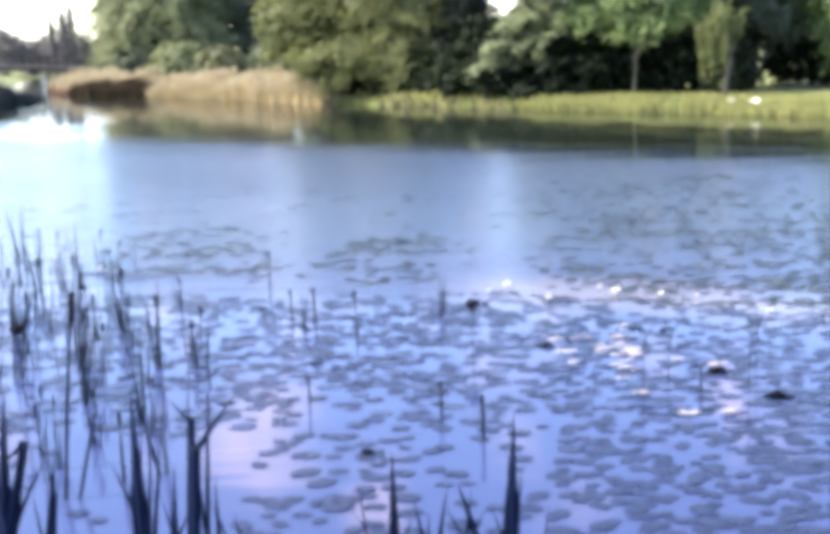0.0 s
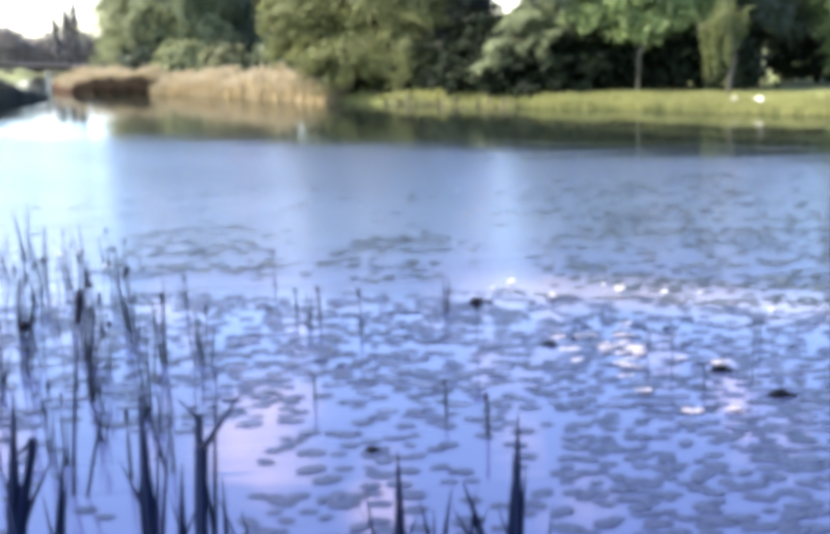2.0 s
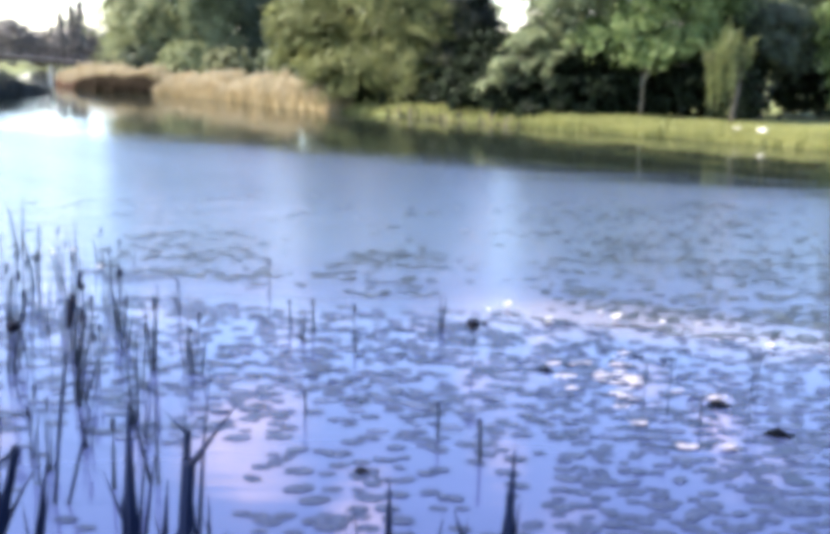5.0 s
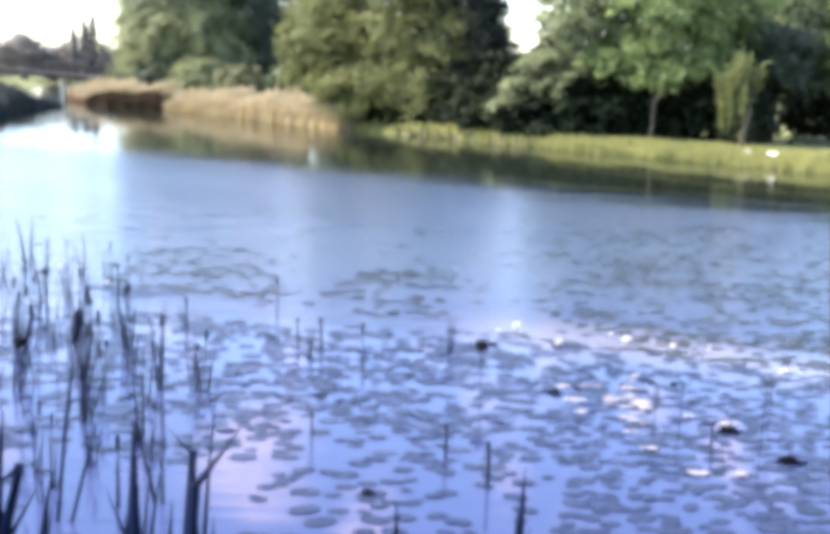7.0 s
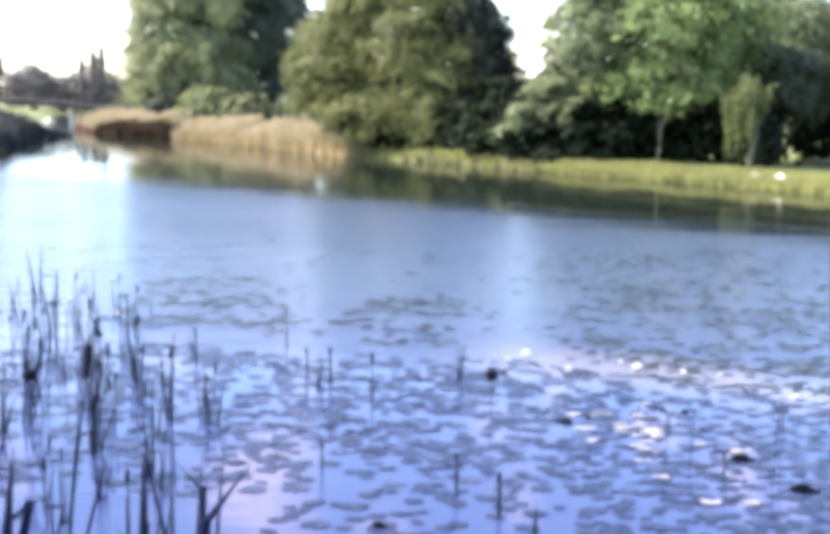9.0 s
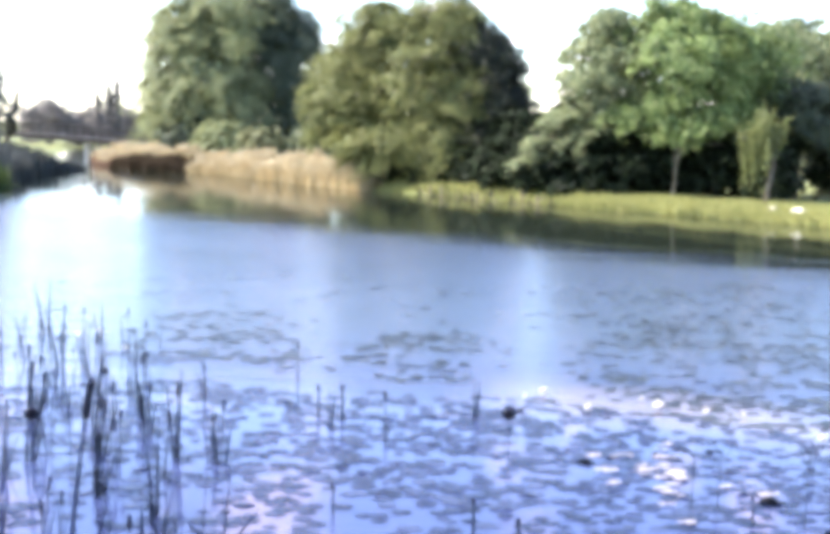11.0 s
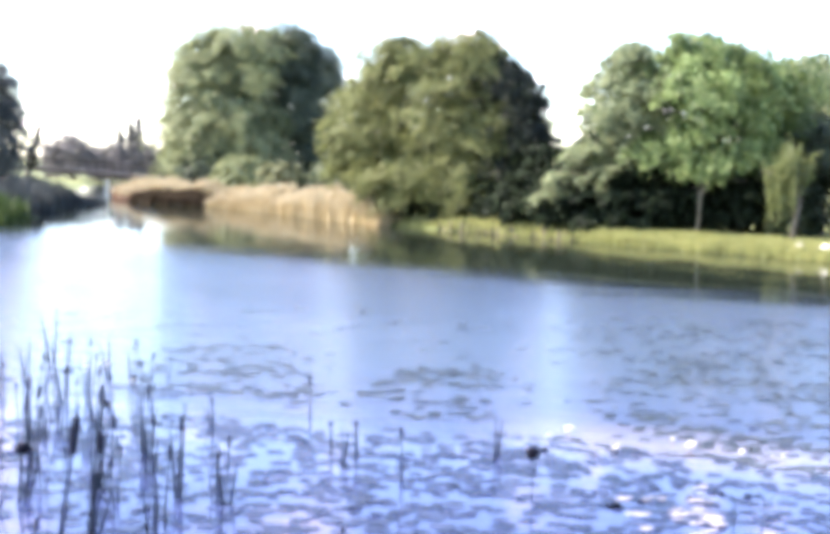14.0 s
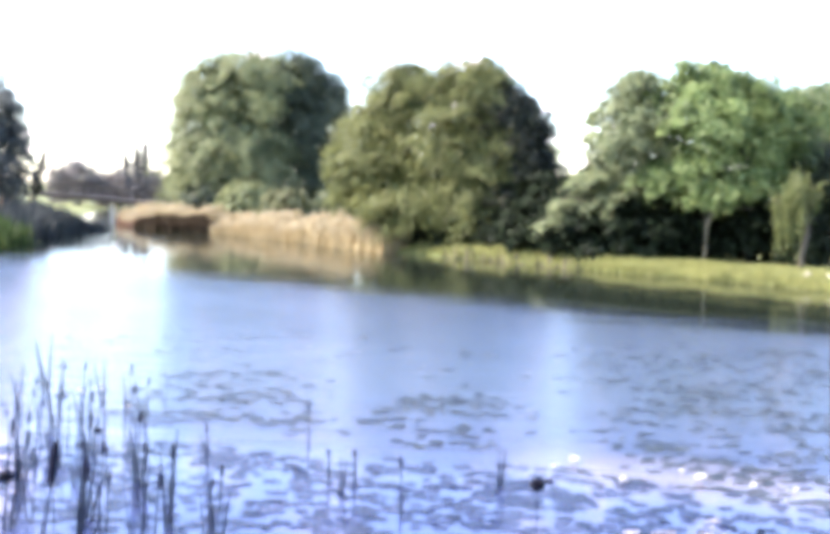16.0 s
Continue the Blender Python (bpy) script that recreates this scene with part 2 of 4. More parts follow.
    # sky reflection painted in: paler in the open, bluer among the lilies
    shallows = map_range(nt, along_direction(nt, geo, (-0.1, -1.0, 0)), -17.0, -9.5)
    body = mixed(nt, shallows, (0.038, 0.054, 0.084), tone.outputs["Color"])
    # dark grey-green painted in for the trees' reflection along the far bank
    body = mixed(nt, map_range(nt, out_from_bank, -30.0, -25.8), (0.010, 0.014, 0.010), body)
    # a pale pinkish band, broken up by noise, beyond the lilies
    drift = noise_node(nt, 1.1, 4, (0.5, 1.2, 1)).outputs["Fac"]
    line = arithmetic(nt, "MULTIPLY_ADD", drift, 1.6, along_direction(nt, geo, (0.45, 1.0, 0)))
    pale_band = ramp_node(nt, [(0.25, (0, 0, 0)), (0.47, (1, 1, 1)), (0.53, (1, 1, 1)), (0.75, (0, 0, 0))])
    nt.links.new(map_range(nt, line, 11.0, 15.7, smooth=False), pale_band.inputs["Fac"])
    strength = arithmetic(nt, "MULTIPLY", pale_band.outputs["Color"], map_range(nt, place.outputs[0], 0.2, 1.8, 0.0, 0.3))
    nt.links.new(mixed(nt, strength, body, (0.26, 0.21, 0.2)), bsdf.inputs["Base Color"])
    # fine wrinkles over the modelled waves
    swell = noise_node(nt, 1.6, 2, (0.3, 1.5, 1))
    wrinkle = nt.nodes.new("ShaderNodeBump")
    wrinkle.inputs["Distance"].default_value = 0.025
    nt.links.new(swell.outputs["Fac"], wrinkle.inputs["Height"])
    nt.links.new(map_range(nt, wind, 0.0, 1.0, 0.08, 1.0, False), wrinkle.inputs["Strength"])
    nt.links.new(wrinkle.outputs["Normal"], bsdf.inputs["Normal"])
    return m


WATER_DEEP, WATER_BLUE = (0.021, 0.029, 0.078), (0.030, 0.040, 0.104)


def pad_material(name, dark, mid, light, rough):
    m, nt, bsdf, out = node_material(name)
    g = nt.nodes.new("ShaderNodeNewGeometry")
    r = ramp_node(nt, [(0.0, dark), (0.6, mid), (1.0, light)])
    nt.links.new(g.outputs["Random Per Island"], r.inputs["Fac"])
    n = noise_node(nt, 30, 3)
    r2 = ramp_node(nt, [(0.3, (0.7, 0.7, 0.7)), (0.7, (1.2, 1.2, 1.2))])
    nt.links.new(n.outputs["Fac"], r2.inputs["Fac"])
    nt.links.new(mixed(nt, 1.0, r.outputs["Color"], r2.outputs["Color"], "MULTIPLY"), bsdf.inputs["Base Color"])
    bsdf.inputs["Roughness"].default_value = rough
    bsdf.inputs["IOR"].default_value = 1.24
    bsdf.inputs["Specular IOR Level"].default_value = 0.33
    return m


M_GROUND, M_WATER = ground_material(), water_material()
# green pads tinted blue: reflected sky is put into the leaf colour
M_PAD = pad_material("lily_pad", (0.007, 0.011, 0.028), (0.014, 0.020, 0.048), (0.030, 0.040, 0.082), 0.25)
M_PAD_FAR = pad_material("outer_lily_pad", (0.008, 0.012, 0.014), (0.017, 0.023, 0.027), (0.040, 0.048, 0.050), 0.35)
# pale leaf colour painted to imitate glints on the water
M_PAD_GLINT = pad_material("glint_pad", (0.12, 0.12, 0.14), (0.22, 0.21, 0.24), (0.42, 0.40, 0.43), 0.25)
M_PAD_DARK = pad_material("curled_pad", (0.002, 0.003, 0.005), (0.003, 0.004, 0.007), (0.005, 0.005, 0.009), 0.5)

M_PAD_DARK.node_tree.nodes["Principled BSDF"].inputs["Specular IOR Level"].default_value = 0.05


# ---- mesh helpers ----
def mesh_object(name, verts, faces, material, parent=None, smooth=False):
    me = bpy.data.meshes.new(name)
    me.from_pydata(verts, [], faces)
    me.materials.append(material)
    if smooth:
        me.polygons.foreach_set("use_smooth", [True] * len(me.polygons))
    ob = new(name, me)
    if parent:
        ob.parent = parent
    return ob


def quads_object(name, corners, material, parent=None):
    """One mesh of loose four-cornered leaves, from an array (n, 4, 3)."""
    n = len(corners)
    me = bpy.data.meshes.new(name)
    me.vertices.add(4 * n)
    me.vertices.foreach_set("co", np.asarray(corners, np.float32).ravel())
    me.loops.add(4 * n)
    me.loops.foreach_set("vertex_index", np.arange(4 * n, dtype=np.int32))
    me.polygons.add(n)
    me.polygons.foreach_set("loop_start", np.arange(0, 4 * n, 4, dtype=np.int32))
    me.update(calc_edges=True)
    me.validate()
    me.materials.append(material)
    ob = new(name, me)
    if parent:
        ob.parent = parent
    return ob


def part(name, bm, material, parent, label=""):
    me = bpy.data.meshes.new(name)
    bm.to_mesh(me)
    bm.free()
    me.materials.append(material)
    ob = new(name, me)
    ob.parent = parent
    if label:
        ob["label"] = label
    return ob


def holder(name, x, y, z):
    ob = new(name)
    ob.empty_display_size = 0.1
    ob.matrix_world = pose(x, y, z)
    return ob


def tube(points, radii, sides=7):
    """Vertices and faces of a tapered limb along a line of points."""
    verts, faces = [], []
    pts = [Vector(p) for p in points]
    for i, p in enumerate(pts):
        d = (pts[min(i + 1, len(pts) - 1)] - pts[max(i - 1, 0)]).normalized()
        a = d.orthogonal().normalized()
        b = d.cross(a)
        for k in range(sides):
            w = 2 * math.pi * k / sides
            verts.append(p + (a * math.cos(w) + b * math.sin(w)) * radii[i])
    for i in range(len(pts) - 1):
        for k in range(sides):
            k2 = (k + 1) % sides
            faces.append((i * sides + k, i * sides + k2, (i + 1) * sides + k2, (i + 1) * sides + k))
    faces.append(tuple(range(sides))[::-1])
    faces.append(tuple(range((len(pts) - 1) * sides, len(pts) * sides)))
    return verts, faces


def box_bm(x0, y0, z0, x1, y1, z1, bevel=0.0):
    bm = bmesh.new()
    bmesh.ops.create_cube(bm, size=1, matrix=Matrix.Translation(((x0 + x1) / 2, (y0 + y1) / 2, (z0 + z1) / 2)) @ Matrix.Diagonal((x1 - x0, y1 - y0, z1 - z0, 1)))
    if bevel:
        bmesh.ops.bevel(bm, geom=bm.edges[:], offset=bevel, segments=1, affect="EDGES")
    return bm


# ---- the pond's outline, the ground and the water ----
SHORE = [(-30, 3.2), (-12, 3.4), (-4, 3.7), (0, 3.8), (5, 3.6), (12, 3.2), (22, 9), (22, 19), (17.5, 28.5), (13.3, 33.8), (11.4, 35.9),
         (9.8, 37.6), (8.2, 39.1), (6.4, 40.9), (3.6, 43.8), (0.6, 47.2), (-3.4, 51.4), (-6.1, 55.2), (-9.5, 61), (-14.6, 67), (-18.9, 69.0),
         (-22.0, 74.5), (-25.0, 80.5), (-28, 100), (-35, 130), (-41, 130), (-34, 100), (-28.8, 82), (-26.2, 75.5), (-21.0, 67.0), (-20.9, 62.5),
         (-20.6, 57), (-18.6, 49), (-17.6, 42), (-19, 34), (-27, 23)]


def shore_distance(px, py):
    """Distance from the waterline, positive on land."""
    px, py = np.asarray(px, float), np.asarray(py, float)
    best, inside = np.full(px.shape, 1e9), np.zeros(px.shape, bool)
    for (ax, ay), (bx, by) in zip(SHORE, SHORE[1:] + SHORE[:1]):
        ex, ey = bx - ax, by - ay
        s = np.clip(((px - ax) * ex + (py - ay) * ey) / (ex * ex + ey * ey), 0, 1)
        best = np.minimum(best, np.hypot(px - ax - s * ex, py - ay - s * ey))
        if ay != by:
            inside ^= ((ay > py) != (by > py)) & (px < ex * (py - ay) / ey + ax)
    return np.where(inside, -best, best)


def ground_height(px, py):
    px, py = np.asarray(px, float), np.asarray(py, float)
    d = shore_distance(px, py) + 0.25 * np.sin(px * 1.3 + 0.7 * py) * np.cos(py * 0.9 - px * 0.4)
    near = np.clip((20 - py) / 14, 0, 1)
    top = 0.34 + 0.81 * near
    run = 1.6 + 2.2 * near
    s = np.clip(d / run, 0, 1)
    land = top * s * s * (3 - 2 * s) + 0.06 * np.sin(px * 0.31) * np.cos(py * 0.27) * s
    far = np.clip((np.hypot(px, py) - 100) / 300, 0, 1)
    return np.where(d > 0, land + 0.5 * far, np.maximum(-0.9, d * 0.45))


def build_ground():
    xs = np.r_[-3000, -1200, -500, -220, -120, -75, np.arange(-50, 40.1, 0.8), 60, 100, 200, 500, 1200, 3000]
    ys = np.r_[-3000, -1200, -400, -120, -50, -20, np.arange(-8, 140.1, 0.8), 170, 230, 350, 700, 1500, 3500]
    gx, gy = np.meshgrid(xs, ys)
    gz = ground_height(gx, gy)
    nx, ny = len(xs), len(ys)
    verts = np.stack([gx, gy, gz], -1).reshape(-1, 3).tolist()
    faces = [(j * nx + i, j * nx + i + 1, (j + 1) * nx + i + 1, (j + 1) * nx + i) for j in range(ny - 1) for i in range(nx - 1)]
    ob = mesh_object("ground", verts, faces, M_GROUND, smooth=True)
    tagged(ob, "grassy earth bank round the pond", "ground", kind="structure")


def wave_height(px, py):
    """Wind waves: strongest in the open middle, calm along the far bank and among the lily pads."""
    out = (px * -0.669 + py * -0.743) + 29.4 + 1.6 * np.sin(px * 0.23 + 0.4 * py) + 1.0 * np.sin(px * 0.9 - 0.17 * py)
    s1 = np.clip((out - 6.0) / 3.0, 0, 1)
    s2 = np.clip((py - 12.0 + 0.16 * px) / 7.0, 0, 1)
    open_water = s1 * s1 * (3 - 2 * s1) * (0.02 + 0.98 * s2 * s2 * (3 - 2 * s2))
    shore = (px * -0.81 + py * -0.584) + 26.9 + 0.6 * np.sin(px * 0.6)
    breeze = np.exp(-((shore - 2.6) / 0.5) ** 2) * (px > 2) * np.clip((px - 2) / 3, 0, 1)
    open_water = np.maximum(open_water, 2.0 * breeze)
    gust = 0.75 + 0.25 * np.sin(px * 0.35 + 0.8 * np.sin(py * 0.5)) * np.sin(py * 0.63 + px * 0.11)
    rng = np.random.default_rng(12)
    z = np.zeros_like(px)
    for k in range(9):
        length, turn, phase = rng.uniform(0.13, 0.3), rng.normal(0, 0.1), rng.uniform(0, 6.283)
        z += length * np.sin(6.283 / length * (px * math.sin(turn) + py * math.cos(turn)) + phase)
    return z * WAVE * open_water * gust


WAVE = 0.005


def build_water():
    xs = np.arange(-46, 24.01, 0.4)
    ys = np.r_[np.arange(1.0, 10, 0.25), np.arange(10, 48, 0.034), np.arange(48, 132.1, 1.2)]
    gx, gy = np.meshgrid(xs, ys)
    gz = wave_height(gx, gy) * (gy < 47.9)
    nx, ny = len(xs), len(ys)
    me = bpy.data.meshes.new("water")
    me.vertices.add(nx * ny)
    me.vertices.foreach_set("co", np.stack([gx, gy, gz], -1).astype(np.float32).ravel())
    a = (np.arange(ny - 1)[:, None] * nx + np.arange(nx - 1)[None]).ravel()
    quads = np.stack([a, a + 1, a + nx + 1, a + nx], 1).astype(np.int32)
    me.loops.add(quads.size)
    me.loops.foreach_set("vertex_index", quads.ravel())
    me.polygons.add(len(quads))
    me.polygons.foreach_set("loop_start", np.arange(0, quads.size, 4, dtype=np.int32))
    me.update(calc_edges=True)
    me.polygons.foreach_set("use_smooth", [True] * len(me.polygons))
    me.materials.append(M_WATER)
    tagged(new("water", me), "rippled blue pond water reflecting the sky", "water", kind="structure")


build_ground()
build_water()


# ---- trees and shrubs ----
def leaf_quads(centres, normals, size, rng):
    """Diamond leaves of about the given size at the centres, facing roughly along the normals."""
    n = len(centres)
    nn = normals + rng.normal(0, 0.55, (n, 3))
    nn /= np.linalg.norm(nn, axis=1, keepdims=True)
    ref = rng.normal(0, 1, (n, 3))
    u = np.cross(nn, ref)
    u /= np.linalg.norm(u, axis=1, keepdims=True)
    v = np.cross(nn, u)
    s = size * rng.uniform(0.6, 1.4, (n, 1))
    bend = nn * s * rng.uniform(-0.15, 0.3, (n, 1))
    return np.stack([centres - u * s, centres - v * s * 0.6 + bend, centres + u * s, centres + v * s * 0.6 + bend], 1)


def foliage(lobes, size, rng, density=1.0, clump=0.5, droop=0.4):
    """Leaves on drooping sprays over a set of ellipsoids (x, y, z, rx, ry, rz), with gaps and a ragged outline, and sparser ones within."""
    out = []
    up = np.array([0, 0, 1.0])
    for x, y, z, rx, ry, rz in lobes:
        c, r = np.array([x, y, z]), np.array([rx, ry, rz])
        area = 4 * math.pi * ((rx * ry) ** 1.6 / 3 + (rx * rz) ** 1.6 / 3 + (ry * rz) ** 1.6 / 3) ** (1 / 1.6)
        small = min(1.0, 1.6 * min(rx, rz) / max(clump, 0.01))
        reach = clump * small
        ns = max(5, int(density * 1.9 * area / (reach * reach * 1.5)))
        d = rng.normal(0, 1, (ns, 3))
        d /= np.linalg.norm(d, axis=1, keepdims=True)
        ragged = 0.92 + 0.10 * np.sin(d[:, :1] * 5 + x) * np.cos(d[:, 2:] * 6 + y) + rng.uniform(-0.22, 0.14, (ns, 1))
        root = c + d * r * ragged
        run = d * np.array([1, 1, 0.25]) + rng.normal(0, 0.25, (ns, 3)) * np.array([1, 1, 0.3])
        run /= np.linalg.norm(run, axis=1, keepdims=True)
        side = np.cross(run, up)
        side /= np.linalg.norm(side, axis=1, keepdims=True) + 1e-6
        length = reach * rng.uniform(0.4, 1.4, ns)
        fall = droop * rng.uniform(0.4, 1.6, ns)
        per = max(8, int(1.2 * reach * reach / (size * size)))
        k = np.repeat(np.arange(ns), per)
        u, v = rng.uniform(-0.35, 1, len(k)), rng.uniform(-1, 1, len(k))
        v *= 0.6 * (1 - 0.6 * np.abs(u))
        p = root[k] + run[k] * (u * length[k])[:, None] + side[k] * (v * length[k])[:, None]
        p[:, 2] -= length[k] * fall[k] * np.clip(u, 0, 1) ** 1.6 + 0.35 * length[k] * np.abs(v)
        p += rng.normal(0, 0.19, p.shape) * length[k][:, None]
        nrm = d[k] * 0.95 + up * 0.4 + run[k] * (0.5 * fall[k] * u.clip(0))[:, None]
        out.append(leaf_quads(p, nrm, size, rng))
        ni = int(density * 1.1 * area / (size * size * 4))
        d = rng.normal(0, 1, (ni, 3))
        d /= np.linalg.norm(d, axis=1, keepdims=True)
        out.append(leaf_quads(c + d * r * rng.uniform(0.35, 0.98, (ni, 1)), d, size * 1.5, rng))
    q = np.concatenate(out)
    low = ground_height(q[:, 0, 0], q[:, 0, 1]).clip(0.03) + 0.03
    return q[q[:, :, 2].min(1) > low]


def tree(kind, label, base, lobes, leaf, size=0.095, trunk_r=0.18, bark=None, seed=1, density=1.0, clump=0.6, droop=0.6, stems=1, category="tree", lean=(0, 0)):
    rng = np.random.default_rng(seed)
    bark = bark or M_BARK
    x, y = base
    z = float(ground_height(x, y)) - 0.08
    root = holder(kind, x, y, z)
    tagged(root, label, category)
    inv = np.array([x, y, z])
    big = sorted(lobes, key=lambda l: -l[3] * l[5])
    top = max(l[2] for l in lobes)
    for s in range(stems):
        a = 2 * math.pi * s / max(stems, 1) + 0.5
        off = 0.0 if stems == 1 else 0.25
        pts = [(off * math.cos(a) + lean[0] * t + 0.12 * math.sin(5 * t + s), off * math.sin(a) + lean[1] * t + 0.1 * math.cos(4 * t + s) - 0.1, (top - z) * t) for t in (0, 0.15, 0.3, 0.5, 0.75, 1)]
        v, f = tube(pts, [trunk_r * k for k in (1.25, 1.0, 0.85, 0.65, 0.4, 0.12)])
        trunk = mesh_object("trunk", v, f, bark, root, True)
    for l in big[:6]:
        tip = Vector((l[0] - x, l[1] - y, l[2] + 0.2 * l[5] - z))
        start = Vector((lean[0] * 0.3, lean[1] * 0.3, (tip.z) * 0.45))
        mid = start.lerp(tip, 0.5) + Vector((0.1, -0.05, -0.12 * tip.z * 0.3))
        v, f = tube([start, mid, tip], [trunk_r * 0.5, trunk_r * 0.35, trunk_r * 0.12], 6)
        mesh_object("limb", v, f, bark, trunk, True)
    q = foliage(lobes, size, rng, density, clump, droop) - inv
    quads_object("crown", q, leaf, root)
    return root


tree("tree", "broad olive-green tree overhanging the water's edge", (-0.8, 52.4),
     [(-0.4, 51.6, 5.15, 3.5, 2.4, 3.2), (-3.9, 52.4, 4.3, 2.1, 1.7, 2.3), (1.0, 51.2, 4.2, 1.7, 1.9, 2.4), (-1.9, 50.9, 2.3, 2.4, 1.3, 1.3),
      (0.35, 51.6, 7.75, 1.7, 1.5, 1.15), (-2.55, 51.9, 7.35, 1.75, 1.5, 1.3), (-4.1, 52.6, 5.9, 1.25, 1.2, 1.0), (0.7, 50.2, 2.3, 1.6, 1.2, 1.2), (-4.4, 52.9, 3.2, 1.4, 0.9, 1.0)],
     M_LEAF_OLIVE, size=0.065, seed=3, stems=3, trunk_r=0.16, clump=0.75)
# separate tree added as the olive tree's shaded side, dark by leaf colour
tree("tree", "dark blue-green crown standing in for the olive tree's shaded side", (2.3, 51.6),
     [(2.5, 51.0, 4.5, 1.7, 1.8, 2.6), (2.1, 51.0, 6.2, 1.4, 1.3, 1.4), (2.6, 50.2, 2.2, 2.0, 1.2, 1.3)],
     M_LEAF_DEEP, size=0.07, seed=4, stems=2, trunk_r=0.14, clump=0.7)
tree("tree", "tall rounded pale green tree behind straw-coloured reeds", (-16, 77),
     [(-15.9, 76.5, 5.6, 4.1, 3.6, 4.3), (-14.3, 76.5, 9.8, 3.1, 2.7, 2.6), (-17.0, 76.5, 9.0, 2.6, 2.2, 2.4), (-17.7, 76, 4.2, 1.9, 2.0, 2.8), (-13.0, 75.5, 3.6, 2.2, 1.8, 2.4)],
     M_LEAF_ASH, seed=5, size=0.095, clump=1.1, droop=0.9, trunk_r=0.3)
# half shade is put into this tree's darker leaf colour
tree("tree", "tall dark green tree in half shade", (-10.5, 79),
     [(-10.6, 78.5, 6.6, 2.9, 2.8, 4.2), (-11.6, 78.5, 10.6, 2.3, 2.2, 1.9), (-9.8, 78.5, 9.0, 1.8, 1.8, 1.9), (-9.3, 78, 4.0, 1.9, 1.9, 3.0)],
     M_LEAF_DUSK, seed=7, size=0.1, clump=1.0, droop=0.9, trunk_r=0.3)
bent_tree = tree("tree", "leafy bright green tree with a pale bent trunk", (9.1, 42.6),
     [(9.2, 44, 5.5, 3.0, 2.6, 2.2), (11.6, 44, 5.9, 1.9, 1.6, 1.7),
      (9.3, 44, 7.2, 1.5, 1.4, 0.9), (9.8, 42.6, 3.15, 2.2, 1.2, 0.4), (7.6, 42.8, 3.6, 1.0, 0.8, 0.28), (9.4, 42.2, 2.85, 1.0, 0.6, 0.25), (8.6, 43.2, 3.7, 1.8, 1.2, 0.6),
      (11.0, 42.4, 3.6, 1.1, 0.8, 0.3)],
     M_LEAF_MAPLE, size=0.075, seed=11, bark=M_BARK_PALE, trunk_r=0.04, clump=0.85, density=0.85)
v, f = tube([(0.02, -0.1, 0.9), (0.05, -0.12, 1.5), (0.25, -0.2, 1.95), (0.8, -0.3, 2.2), (1.7, -0.4, 2.15)], [0.05, 0.045, 0.04, 0.032, 0.015], 7)
mesh_object("bent_limb", v, f, M_BARK_PALE, bent_tree, True)["label"] = "pale limb bent over to one side"
low_boughed = tree("tree", "grey-green tree with low pale sprays of leaves", (6.2, 44.4),
     [(6.4, 44, 5.25, 1.8, 1.8, 1.95), (6.6, 44, 7.0, 0.8, 0.9, 0.8), (5.3, 44, 3.4, 1.0, 1.0, 0.35), (6.9, 44.5, 3.6, 1.5, 1.2, 0.8)],
     M_LEAF_SAGE, size=0.07, seed=12, trunk_r=0.09, clump=0.7)


def arching_bough(root_at, points, leaf, seed, root):
    """A low bough of a tree: a thin limb along points (world), with a narrow run of drooping leaves."""
    rng = np.random.default_rng(seed)
    base = np.array(root.matrix_world.translation)
    pts = np.array([root_at] + points, float)
    v, f = tube([Vector(p - base) for p in pts], [0.05 * (1 - 0.8 * k / (len(pts) - 1)) for k in range(len(pts))], 6)
    mesh_object("limb", v, f, M_BARK, root, True)
    seg = np.linalg.norm(np.diff(pts[1:], axis=0), axis=1)
    n = int(seg.sum() * 190)
    s = rng.uniform(0, seg.sum(), n)
    k = np.searchsorted(np.cumsum(seg), s).clip(0, len(seg) - 1)
    t = (s - np.r_[0, np.cumsum(seg)][k]) / seg[k]
    c = pts[1:][k] + (pts[1:][k + 1] - pts[1:][k]) * t[:, None]
    c += rng.normal(0, 1, c.shape) * np.array([0.12, 0.3, 0.07])
    c[:, 2] -= 0.16 * np.abs(rng.normal(0, 1, n))
    up = np.tile(np.array([-0.4, -0.4, 0.8]), (n, 1))
    part_ob = quads_object("leaves", leaf_quads(c - base, up, 0.075, rng), leaf, root)
    part_ob["label"] = "pale leaves along a low arching bough"


def willow(x, y):
    """A small leaning willow: a bent trunk, arching limbs and hanging strands of narrow leaves."""
    rng = np.random.default_rng(13)
    z = float(ground_height(x, y)) - 0.08
    root = tagged(holder("willow", x, y, z), "small drooping yellow-green willow on the grass bank", "tree")
    v, f = tube([(0, 0, 0), (0.05, 0, 0.7), (0.2, 0, 1.5), (0.1, 0, 2.2), (-0.3, 0, 2.9)], [0.10, 0.085, 0.07, 0.05, 0.025])
    trunk = mesh_object("trunk", v, f, M_BARK, root, True)
    tops, out = [], []
    for k in range(7):
        a = rng.uniform(0, 6.283)
        tip = Vector((-0.75 + 0.55 * math.cos(a) + (0.95 if k > 4 else 0), 0.5 * math.sin(a), rng.uniform(2.5, 3.2)))
